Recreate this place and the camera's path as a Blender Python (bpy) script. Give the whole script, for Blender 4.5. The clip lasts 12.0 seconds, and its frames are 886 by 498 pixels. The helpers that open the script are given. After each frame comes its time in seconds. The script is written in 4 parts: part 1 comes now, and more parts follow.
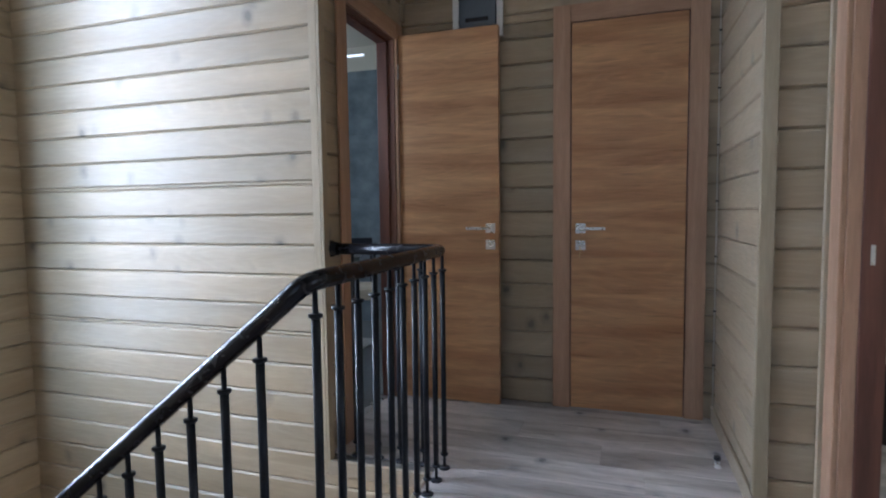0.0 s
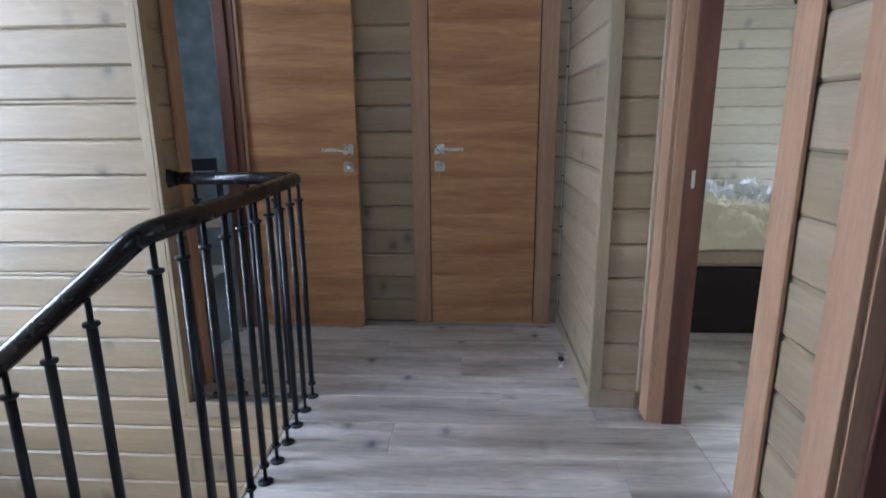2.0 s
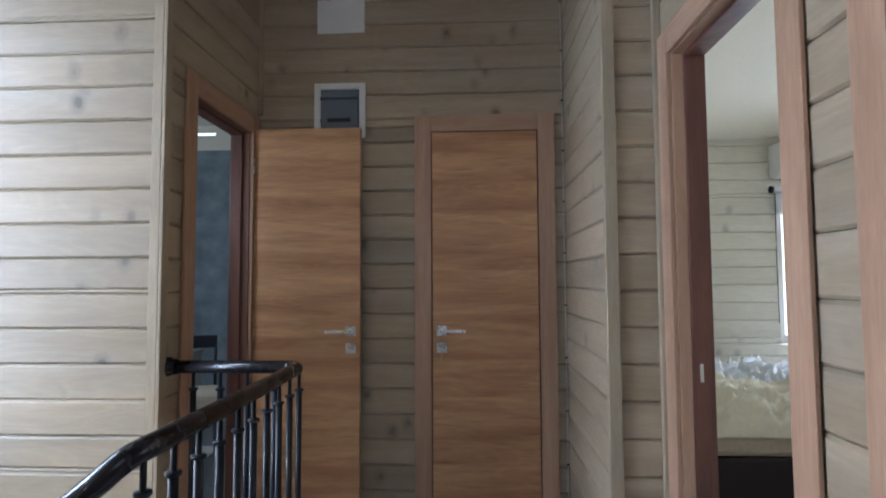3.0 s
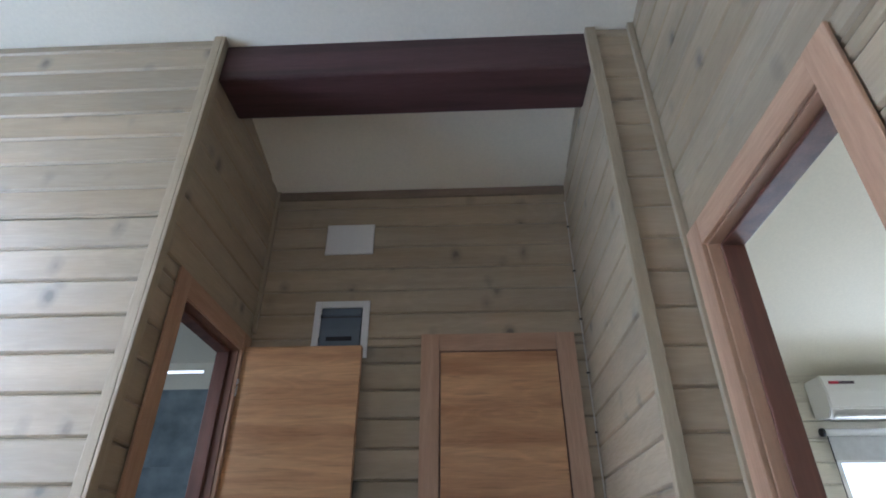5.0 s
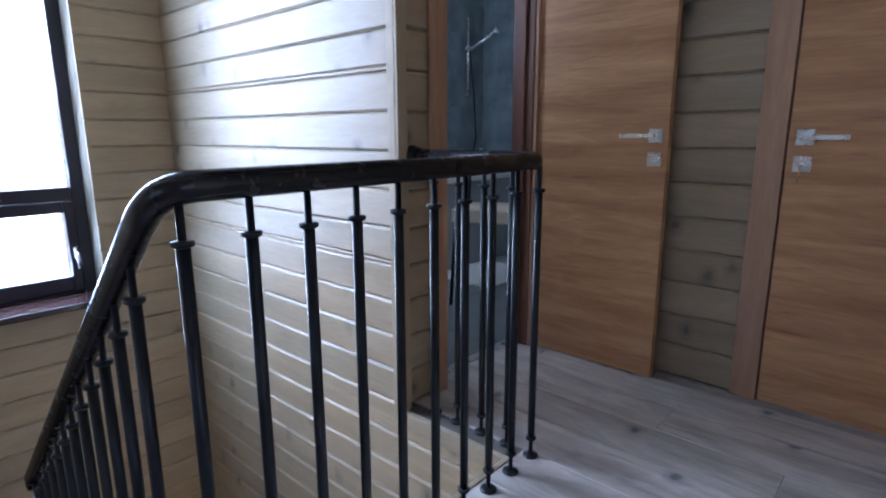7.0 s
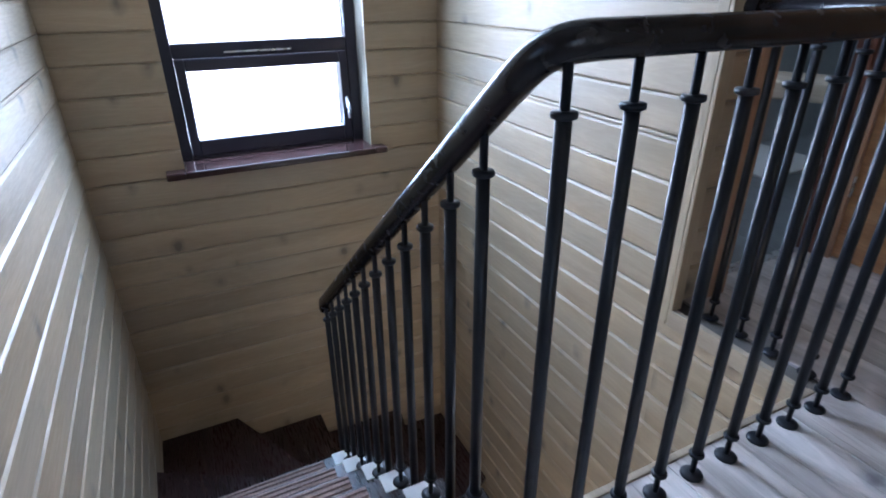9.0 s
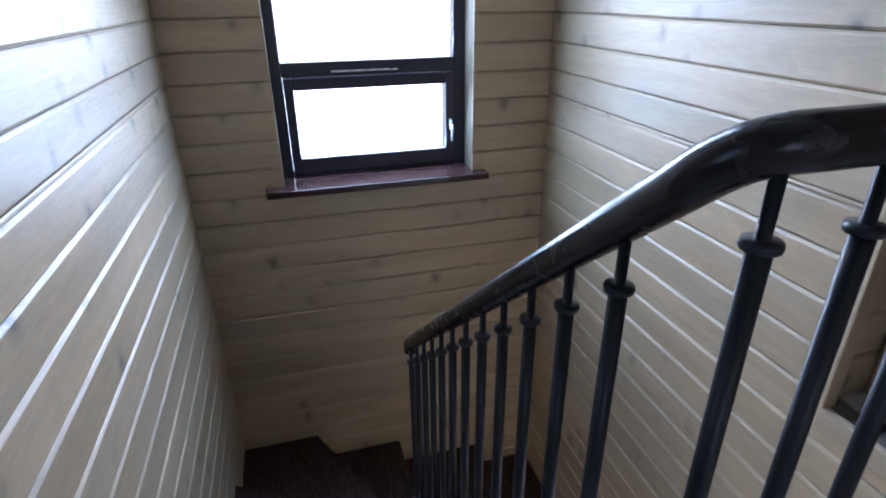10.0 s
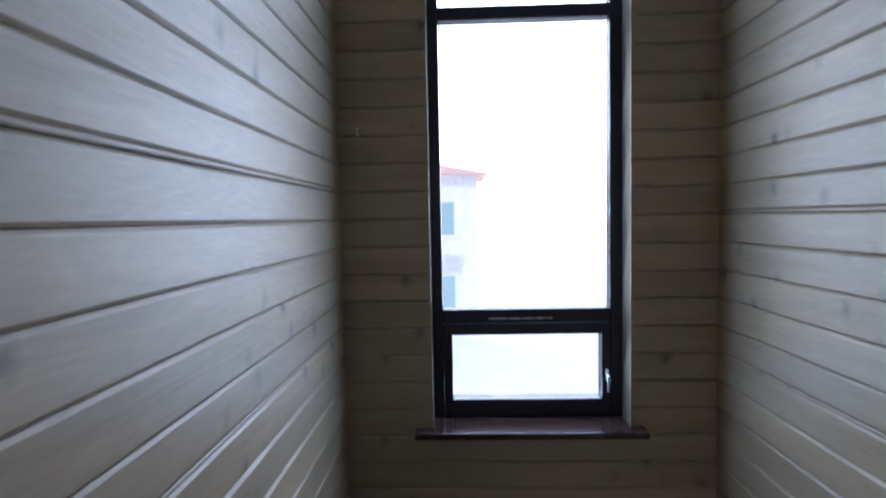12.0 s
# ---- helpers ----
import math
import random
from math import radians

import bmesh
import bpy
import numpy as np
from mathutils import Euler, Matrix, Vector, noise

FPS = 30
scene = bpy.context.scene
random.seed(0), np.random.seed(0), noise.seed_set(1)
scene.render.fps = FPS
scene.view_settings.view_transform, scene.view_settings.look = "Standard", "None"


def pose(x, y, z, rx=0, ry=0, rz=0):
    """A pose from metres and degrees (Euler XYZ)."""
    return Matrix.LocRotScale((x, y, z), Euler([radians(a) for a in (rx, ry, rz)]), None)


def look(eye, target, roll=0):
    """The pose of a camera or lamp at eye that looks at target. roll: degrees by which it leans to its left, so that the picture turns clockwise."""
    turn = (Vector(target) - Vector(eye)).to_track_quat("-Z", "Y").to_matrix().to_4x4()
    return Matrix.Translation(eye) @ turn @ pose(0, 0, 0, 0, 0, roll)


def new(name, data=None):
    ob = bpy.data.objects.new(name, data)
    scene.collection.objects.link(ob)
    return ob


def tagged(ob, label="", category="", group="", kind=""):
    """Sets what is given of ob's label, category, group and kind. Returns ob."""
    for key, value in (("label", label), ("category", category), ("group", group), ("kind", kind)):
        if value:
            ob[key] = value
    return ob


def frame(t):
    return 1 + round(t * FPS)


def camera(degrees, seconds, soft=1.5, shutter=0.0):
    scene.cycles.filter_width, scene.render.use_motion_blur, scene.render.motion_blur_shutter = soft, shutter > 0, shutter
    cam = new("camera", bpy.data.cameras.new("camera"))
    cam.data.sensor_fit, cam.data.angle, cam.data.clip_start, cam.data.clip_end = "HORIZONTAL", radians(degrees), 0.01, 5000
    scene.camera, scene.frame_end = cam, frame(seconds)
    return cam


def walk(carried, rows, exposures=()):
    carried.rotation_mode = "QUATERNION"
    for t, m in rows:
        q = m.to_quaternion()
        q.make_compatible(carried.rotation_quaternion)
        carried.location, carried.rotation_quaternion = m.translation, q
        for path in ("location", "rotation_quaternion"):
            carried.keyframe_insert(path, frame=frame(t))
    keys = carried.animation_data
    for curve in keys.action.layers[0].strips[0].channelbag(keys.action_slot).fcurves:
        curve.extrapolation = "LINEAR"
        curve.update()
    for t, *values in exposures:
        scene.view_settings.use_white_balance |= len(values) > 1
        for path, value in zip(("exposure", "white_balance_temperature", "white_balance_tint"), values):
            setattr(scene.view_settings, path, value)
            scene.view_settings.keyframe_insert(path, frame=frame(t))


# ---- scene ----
cam = camera(78.0, 12.0, soft=1.8, shutter=0.15)
PATH = [
    (0, (0.106, 0.952, 1.06), (-0.514, 2.849, 0.923), -0.7),
    (0.5, (0.11, 0.941, 1.026), (-0.247, 2.866, 0.616), -0.6),
    (1, (0.101, 0.965, 1.036), (-0.102, 2.867, 0.451), -0.5),
    (1.5, (0.099, 0.991, 1.077), (-0.043, 2.895, 0.481), -0.6),
    (2, (0.086, 1.006, 1.124), (-0.028, 2.947, 0.656), -0.5),
    (2.4, (0.073, 1.007, 1.142), (-0.024, 2.991, 0.91), -0.3),
    (2.5, (0.073, 1.009, 1.146), (-0.028, 3.0, 0.981), -0.4),
    (2.9, (0.075, 1.023, 1.219), (-0.026, 3.02, 1.265), -1.0),
    (3, (0.062, 1.019, 1.223), (-0.043, 3.013, 1.339), -0.3),
    (3.5, (0.059, 1.04, 1.206), (-0.048, 2.948, 1.796), -0.2),
    (3.7, (0.033, 1.05, 1.198), (-0.056, 2.892, 1.944), -0.3),
    (5.3, (-0.022, 1.458, 1.09), (-0.102, 3.178, 2.108), -0.0),
    (5.5, (-0.026, 1.508, 1.08), (-0.131, 3.253, 2.051), -0.1),
    (6, (0.047, 1.658, 1.012), (-0.402, 3.487, 1.684), -0.2),
    (6.5, (0.233, 1.705, 1.012), (-0.852, 3.383, 1.1), -0.5),
    (7, (0.24, 1.721, 0.979), (-1.066, 3.178, 0.566), -0.2),
    (8.8, (0.01, 1.648, 0.962), (-1.574, 2.506, 0.095), -0.4),
    (9, (-0.041, 1.63, 0.964), (-1.656, 2.425, 0.092), -0.4),
    (9.5, (-0.162, 1.646, 0.978), (-1.83, 2.318, 0.102), -0.4),
    (10, (-0.25, 1.698, 1.008), (-1.995, 2.182, 0.161), -0.6),
    (10.5, (-0.297, 1.731, 1.031), (-2.117, 1.996, 0.245), -1.0),
    (11, (-0.31, 1.745, 1.036), (-2.184, 1.868, 0.344), -1.1),
    (11.5, (-0.294, 1.729, 1.076), (-2.205, 1.78, 0.488), -1.1),
    (12, (-0.272, 1.785, 1.187), (-2.268, 1.721, 1.073), -1.1),
]
EXPOSURES = [(0.0, 1.02, 5650, 15), (1.5, 1.18, 5650, 15), (2.5, 1.12, 5650, 15), (5.5, 1.2, 5550, 15), (6.5, 1.08, 5150, 18), (7.2, 1.14, 5200, 18), (9.5, 1.18, 5250, 16), (10.5, 0.55, 5250, 17), (11.5, -0.08, 5350, 18), (12.0, -0.56, 5400, 16)]
walk(cam, [(t, look(eye, target, roll)) for t, eye, target, roll in PATH], EXPOSURES)
WALL_X, WIN_X = -2.86, -3.045
WY0, WY1, WZ0, WZ1 = 1.64, 2.585, 0.135, 2.95

# ---- light ----
world = bpy.data.worlds.new("sky")
scene.world = world
world.use_nodes = True
wn = world.node_tree
sky = wn.nodes.new("ShaderNodeTexSky")
sky.sky_type = "NISHITA"
sky.sun_disc = False
sky.sun_elevation = radians(48)
sky.sun_rotation = radians(80)
wn.links.new(sky.outputs[0], wn.nodes["Background"].inputs[0])
wn.nodes["Background"].inputs[1].default_value = 0.15


def lamp(name, kind, m, energy, colour=(1, 1, 1), size=(1, 1), angle=10):
    data = bpy.data.lights.new(name, kind)
    data.energy, data.color = energy, colour
    if kind == "AREA":
        data.shape, data.size, data.size_y = "RECTANGLE", size[0], size[1]
    if kind == "SUN":
        data.angle = radians(angle)
    ob = new(name, data)
    ob.matrix_world = m
    return ob


lamp("sun", "SUN", look((8, 1.4, 9), (0, 0, 0)), 2.5, (1.0, 0.96, 0.9), angle=20)
# sky light in openings of seen windows; warm light added from unseen room below
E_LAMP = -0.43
for z in (0.43, 0.95, 1.37, 1.79, 2.35, 2.70):
    lamp("stair_window_light", "AREA", look((WIN_X + 0.065, 2.112, z), (WIN_X + 3.065, 2.112, z - 0.85)), 4.5, (0.62, 0.82, 1.0), (0.86, 0.38))
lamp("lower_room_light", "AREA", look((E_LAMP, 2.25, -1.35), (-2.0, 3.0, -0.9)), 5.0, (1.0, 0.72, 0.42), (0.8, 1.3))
lamp("bedroom_window_light", "AREA", look((2.88, 5.17, 1.3), (2.6, 2, 1.0)), 14, (0.84, 0.94, 1.0), (1.0, 1.0))
# fill light for the study, its opening unseen and added
lamp("study_window_light", "AREA", look((3.57, 1.0, 1.45), (0, 1.0, 1.1)), 0.9, (0.84, 0.94, 1.0), (1.2, 1.2))
# fill light added to brighten the bathroom; the wall here has no window
lamp("bath_window_light", "AREA", look((-2.0, 3.2, 1.7), (-2.0, 5.2, 1.0)), 7.0, (0.82, 0.93, 1.0), (0.6, 0.9))
# fill light for the doors, at an unseen opening added behind the camera
lamp("hall_window_light", "AREA", look((0.05, -1.17, 1.6), (0.05, 3, 1.3)), 0.55, (0.86, 0.95, 1.0), (0.9, 1.3))


# ---- materials ----
def mat(name, rough=0.5, metal=0.0, base=(0.5, 0.5, 0.5)):
    m = bpy.data.materials.new(name)
    m.use_nodes = True
    b = m.node_tree.nodes["Principled BSDF"]
    b.inputs["Base Color"].default_value = (*base, 1)
    b.inputs["Roughness"].default_value = rough
    b.inputs["Metallic"].default_value = metal
    return m, m.node_tree, b


def node(nt, kind, **values):
    n = nt.nodes.new(kind)
    for key, value in values.items():
        n.inputs[key].default_value = value
    return n


def ramp(nt, source, stops):
    r = nt.nodes.new("ShaderNodeValToRGB")
    while len(r.color_ramp.elements) < len(stops):
        r.color_ramp.elements.new(0.5)
    for e, (p, c) in zip(r.color_ramp.elements, stops):
        e.position, e.color = p, (*c, 1)
    nt.links.new(source, r.inputs[0])
    return r.outputs[0]


def mixed(nt, fac, a, b, mode="MIX"):
    m = nt.nodes.new("ShaderNodeMix")
    m.data_type, m.blend_type = "RGBA", mode
    for src, slot in ((fac, 0), (a, 6), (b, 7)):
        if isinstance(src, (int, float)):
            m.inputs[slot].default_value = src
        elif isinstance(src, tuple):
            m.inputs[slot].default_value = (*src, 1)
        else:
            nt.links.new(src, m.inputs[slot])
    return m.outputs[2]


def coords(nt, scale, spread=0.0):
    """Object coordinates, scaled and shifted by a random step for each piece."""
    tc = nt.nodes.new("ShaderNodeTexCoord")
    mp = nt.nodes.new("ShaderNodeMapping")
    mp.inputs["Scale"].default_value = scale
    nt.links.new(tc.outputs["Object"], mp.inputs["Vector"])
    if not spread:
        return mp.outputs[0]
    info = nt.nodes.new("ShaderNodeObjectInfo")
    mul = nt.nodes.new("ShaderNodeVectorMath")
    mul.operation = "SCALE"
    mul.inputs[0].default_value = (spread, spread * 0.37, spread * 0.73)
    nt.links.new(info.outputs["Random"], mul.inputs["Scale"])
    add = nt.nodes.new("ShaderNodeVectorMath")
    nt.links.new(mp.outputs[0], add.inputs[0])
    nt.links.new(mul.outputs[0], add.inputs[1])
    return add.outputs[0]


def noise_tex(nt, vec, scale, detail=4.0, rough=0.55, distortion=0.0):
    n = node(nt, "ShaderNodeTexNoise", Scale=scale, Detail=detail, Roughness=rough, Distortion=distortion)
    nt.links.new(vec, n.inputs["Vector"])
    return n.outputs["Fac"]


def bump(nt, b, height, strength=0.2, distance=0.002):
    n = node(nt, "ShaderNodeBump", Strength=strength, Distance=distance)
    nt.links.new(height, n.inputs["Height"])
    nt.links.new(n.outputs[0], b.inputs["Normal"])


def per_piece(nt, low, high):
    info = nt.nodes.new("ShaderNodeObjectInfo")
    return ramp(nt, info.outputs["Random"], [(0, (low,) * 3), (1, (high,) * 3)])


def wood_mat(name, light, dark, rough, along, knots=0.0, spread=40.0, band=9.0, bumpy=0.12, vary=(0.9, 1.05), contrast=(0.35, 0.65), glaze=None, cloud=0.0, rings=0.0, grainy=0.6, flecks=0.0):
    """Planed wood; along: which local axis the grain follows (0, 1 or 2)."""
    m, nt, b = mat(name, rough)
    s = [9.0, 9.0, 9.0]
    s[along] = 0.8
    v = coords(nt, s, spread)
    wide = noise_tex(nt, v, band / 9.0, 3.0, 0.5, 0.6)
    fine = noise_tex(nt, v, 16.0, 5.0, 0.6, 0.2)
    col = ramp(nt, wide, [(contrast[0], dark), (contrast[1], light)])
    grain = ramp(nt, fine, [(0.3, (0.78,) * 3), (0.7, (1.06,) * 3)])
    col = mixed(nt, grainy, col, grain, "MULTIPLY")
    if glaze:
        patch = noise_tex(nt, coords(nt, (1.6, 4.0, 4.0), spread * 0.6), 1.0, 3.0, 0.6)
        col = mixed(nt, ramp(nt, patch, [(0.42, (0, 0, 0)), (0.66, (0.9, 0.9, 0.9))]), col, mixed(nt, 1.0, col, glaze, "MULTIPLY"))
    if rings:
        flow = noise_tex(nt, coords(nt, [1.1 if i == along else 6.5 for i in range(3)], spread * 0.83), 1.0, 1.0, 0.4, 0.3)
        times = nt.nodes.new("ShaderNodeMath")
        times.operation = "MULTIPLY"
        times.inputs[1].default_value = 85.0
        nt.links.new(flow, times.inputs[0])
        wave = nt.nodes.new("ShaderNodeMath")
        wave.operation = "SINE"
        nt.links.new(times.outputs[0], wave.inputs[0])
        col = mixed(nt, 1.0, col, ramp(nt, wave.outputs[0], [(0.25, (1 - rings,) * 3), (0.95, (1 + rings, 1 + 0.8 * rings, 1 + 0.75 * rings))]), "MULTIPLY")
    if flecks:
        pores = noise_tex(nt, coords(nt, [4.0 if i == along else 75.0 for i in range(3)], spread * 0.91), 1.0, 3.0, 0.6, 0.4)
        col = mixed(nt, 1.0, col, ramp(nt, pores, [(0.30, (1 - flecks,) * 3), (0.43, (1, 1, 1))]), "MULTIPLY")
    if knots:
        ks = [4.4, 4.4, 4.4]
        ks[along] = 6.0
        kv = coords(nt, ks, spread * 1.7)
        vor = node(nt, "ShaderNodeTexVoronoi", Scale=1.0, Randomness=1.0)
        wob = nt.nodes.new("ShaderNodeVectorMath")
        nz = node(nt, "ShaderNodeTexNoise", Scale=4.0, Detail=2.0)
        nt.links.new(kv, nz.inputs["Vector"])
        sc = nt.nodes.new("ShaderNodeVectorMath")
        sc.operation = "SCALE"
        sc.inputs["Scale"].default_value = 0.14
        nt.links.new(nz.outputs["Color"], sc.inputs[0])
        nt.links.new(kv, wob.inputs[0])
        nt.links.new(sc.outputs[0], wob.inputs[1])
        nt.links.new(wob.outputs[0], vor.inputs["Vector"])
        whorl = noise_tex(nt, coords(nt, [2.6 if i == along else 1.2 for i in range(3)], spread * 0.57), 1.0, 2.0, 0.5)
        where = ramp(nt, whorl, [(0.40, (0, 0, 0)), (0.48, (1, 1, 1))])
        knot = ramp(nt, vor.outputs["Distance"], [(0.06, (knots,) * 3), (0.12, (0, 0, 0))])
        ring = ramp(nt, vor.outputs["Distance"], [(0.10, (0.58, 0.63, 0.70)), (0.25, (1, 1, 1))])
        col = mixed(nt, mixed(nt, 1.0, where, (0.75, 0.75, 0.75), "MULTIPLY"), col, mixed(nt, 1.0, col, ring, "MULTIPLY"))
        col = mixed(nt, mixed(nt, 1.0, where, knot, "MULTIPLY"), col, (dark[0] * 0.40, dark[1] * 0.43, dark[2] * 0.52))
    if cloud:
        big = noise_tex(nt, coords(nt, (2.2, 5.0, 5.0), spread * 0.31), 1.0, 4.0, 0.6, 0.8)
        col = mixed(nt, 1.0, col, ramp(nt, big, [(0.34, (1 - cloud,) * 3), (0.60, (1.05,) * 3)]), "MULTIPLY")
    col = mixed(nt, 1.0, col, per_piece(nt, *vary), "MULTIPLY")
    nt.links.new(col, b.inputs["Base Color"])
    nt.links.new(ramp(nt, fine, [(0.3, (rough + 0.1,) * 3), (0.7, (rough - 0.06,) * 3)]), b.inputs["Roughness"])
    bump(nt, b, mixed(nt, 0.45, fine, wave.outputs[0]) if rings else fine, bumpy)
    return m


def plain_mat(name, base, rough, metal=0.0, mottled=0.06, scale=30.0, bumpy=0.05):
    m, nt, b = mat(name, rough, metal, base)
    v = coords(nt, (1, 1, 1))
    n = noise_tex(nt, v, scale)
    col = ramp(nt, n, [(0.3, tuple(c * (1 - mottled) for c in base)), (0.7, tuple(min(1, c * (1 + mottled)) for c in base))])
    nt.links.new(col, b.inputs["Base Color"])
    nt.links.new(ramp(nt, n, [(0.3, (max(0.02, rough - 0.05),) * 3), (0.7, (min(1, rough + 0.06),) * 3)]), b.inputs["Roughness"])
    bump(nt, b, n, bumpy)
    return m


BOARD = wood_mat("painted_pine", (0.455, 0.360, 0.242), (0.375, 0.292, 0.190), 0.42, 0, rings=0.022, knots=0.9, vary=(0.90, 1.06), glaze=(0.95, 1.0, 1.08), grainy=0.4)
lacquer = BOARD.node_tree.nodes["Principled BSDF"].inputs
lacquer["Coat Weight"].default_value, lacquer["Coat Roughness"].default_value, lacquer["Coat IOR"].default_value = 0.3, 0.45, 1.5
BOARD_CREAM = wood_mat("cream_boarding", (0.74, 0.70, 0.60), (0.66, 0.62, 0.52), 0.4, 0, knots=0.25, vary=(0.96, 1.02))
TRIM = wood_mat("pale_trim", (0.45, 0.37, 0.26), (0.38, 0.31, 0.21), 0.45, 2, vary=(0.95, 1.02))
BASE = wood_mat("pale_skirting", (0.44, 0.36, 0.265), (0.37, 0.30, 0.215), 0.45, 0, vary=(0.95, 1.02))
VENEER = wood_mat("door_veneer", (0.70, 0.40, 0.20), (0.46, 0.228, 0.102), 0.42, 0, band=14.0, bumpy=0.06, vary=(0.98, 1.02), contrast=(0.3, 0.66), rings=0.035, flecks=0.22)
CASING = wood_mat("door_casing", (0.56, 0.355, 0.235), (0.45, 0.27, 0.17), 0.4, 2, band=14.0, bumpy=0.06, vary=(0.97, 1.02))
HEADC = wood_mat("head_casing", (0.56, 0.355, 0.235), (0.45, 0.27, 0.17), 0.4, 0, band=14.0, bumpy=0.06, vary=(0.97, 1.02))
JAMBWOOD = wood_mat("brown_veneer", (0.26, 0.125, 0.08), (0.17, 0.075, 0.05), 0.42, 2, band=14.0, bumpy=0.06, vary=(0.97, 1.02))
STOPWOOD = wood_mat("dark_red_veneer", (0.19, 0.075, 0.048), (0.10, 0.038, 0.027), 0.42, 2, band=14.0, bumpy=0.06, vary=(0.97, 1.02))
# brownish cornice wood, with the shadow under the ceiling put into its colour
BATTEN = wood_mat("brown_batten", (0.25, 0.19, 0.14), (0.19, 0.14, 0.10), 0.5, 0, vary=(0.97, 1.02))
LAMINATE = wood_mat("grey_laminate", (0.70, 0.66, 0.64), (0.36, 0.315, 0.285), 0.30, 0, knots=0.9, band=7.0, bumpy=0.06, vary=(0.94, 1.04), contrast=(0.30, 0.56), cloud=0.22, rings=0.05, flecks=0.35)
DARKWOOD = wood_mat("dark_lacquer", (0.036, 0.015, 0.014), (0.018, 0.008, 0.008), 0.27, 0, bumpy=0.03, vary=(0.9, 1.1))
BEAMWOOD = wood_mat("dark_beam", (0.105, 0.048, 0.05), (0.05, 0.022, 0.024), 0.45, 0, bumpy=0.2)
SILL = wood_mat("red_sill", (0.07, 0.036, 0.034), (0.045, 0.022, 0.021), 0.12, 1, bumpy=0.02)
RAIL = plain_mat("black_lacquer", (0.013, 0.012, 0.015), 0.24, mottled=0.03, bumpy=0.003)
STEEL = plain_mat("black_steel", (0.013, 0.015, 0.021), 0.34, mottled=0.03, bumpy=0.02)
for gloss in (RAIL, STEEL):
    gloss.node_tree.nodes["Principled BSDF"].inputs["Specular IOR Level"].default_value = 0.36
CHROME = plain_mat("satin_chrome", (0.72, 0.72, 0.73), 0.28, 1.0, mottled=0.02)
BRASS = plain_mat("brass", (0.72, 0.52, 0.25), 0.3, 1.0)
WHITE = plain_mat("white_plastic", (0.78, 0.78, 0.77), 0.35, mottled=0.01)
PLASTER = plain_mat("ceiling_plaster", (0.80, 0.755, 0.64), 0.9, mottled=0.03, scale=60, bumpy=0.35)
WINFRAME = plain_mat("window_frame_dark", (0.026, 0.022, 0.036), 0.35, bumpy=0.03)
CORE = plain_mat("wall_core", (0.16, 0.135, 0.10), 0.9)
SUBFLOOR = plain_mat("subfloor", (0.12, 0.11, 0.10), 0.9)
MAT_CARPET = plain_mat("stair_mat", (0.27, 0.19, 0.17), 0.95, mottled=0.4, scale=140, bumpy=0.5)
BATHTILE = plain_mat("slate_tile", (0.20, 0.24, 0.265), 0.35, mottled=0.35, scale=5, bumpy=0.1)
BATHFLOOR = plain_mat("bath_floor_tile", (0.20, 0.215, 0.22), 0.35, mottled=0.2, scale=8, bumpy=0.05)


def glass_mat():
    m, nt, b = mat("clear_glass", 0.0, 0.0, (1, 1, 1))
    b.inputs["Transmission Weight"].default_value = 1.0
    b.inputs["IOR"].default_value = 1.1
    return m


GLASS = glass_mat()


# ---- mesh helpers ----
def box(bm, x0, x1, y0, y1, z0, z1, bevel=0.0):
    r = bmesh.ops.create_cube(bm, size=1.0)
    vs = r["verts"]
    bmesh.ops.scale(bm, vec=(x1 - x0, y1 - y0, z1 - z0), verts=vs)
    bmesh.ops.translate(bm, vec=((x0 + x1) / 2, (y0 + y1) / 2, (z0 + z1) / 2), verts=vs)
    if bevel:
        es = list({e for v in vs for e in v.link_edges})
        bmesh.ops.bevel(bm, geom=es, offset=bevel, segments=2, affect="EDGES", profile=0.5)
    return bm


def tube(bm, pts, r, n=12, cap=True):
    """A round bar swept along pts."""
    pts = [Vector(p) for p in pts]
    rs = r if isinstance(r, (list, tuple)) else [r] * len(pts)
    up = Vector((0, 0, 1))
    if abs((pts[1] - pts[0]).normalized().dot(up)) > 0.95:
        up = Vector((0, 1, 0))
    rings = []
    side = None
    for i, p in enumerate(pts):
        d = (pts[min(i + 1, len(pts) - 1)] - pts[max(i - 1, 0)]).normalized()
        if side is None:
            side = d.cross(up).normalized()
        side = (side - d * side.dot(d)).normalized()
        other = d.cross(side)
        rings.append([bm.verts.new(p + rs[i] * (math.cos(a) * side + math.sin(a) * other)) for a in (2 * math.pi * k / n for k in range(n))])
    for a, b in zip(rings, rings[1:]):
        for k in range(n):
            f = bm.faces.new((a[k], a[(k + 1) % n], b[(k + 1) % n], b[k]))
            f.smooth = True
    if cap:
        bm.faces.new(rings[0][::-1])
        bm.faces.new(rings[-1])
    return bm


def lathe(bm, profile, n=16, centre=(0, 0, 0)):
    """A turned body about z from (radius, z) pairs."""
    c = Vector(centre)
    rings = [[bm.verts.new(c + Vector((r * math.cos(2 * math.pi * k / n), r * math.sin(2 * math.pi * k / n), z))) for k in range(n)] for r, z in profile]
    for a, b in zip(rings, rings[1:]):
        for k in range(n):
            bm.faces.new((a[k], a[(k + 1) % n], b[(k + 1) % n], b[k])).smooth = True
    bm.faces.new(rings[0][::-1])
    bm.faces.new(rings[-1])
    return bm


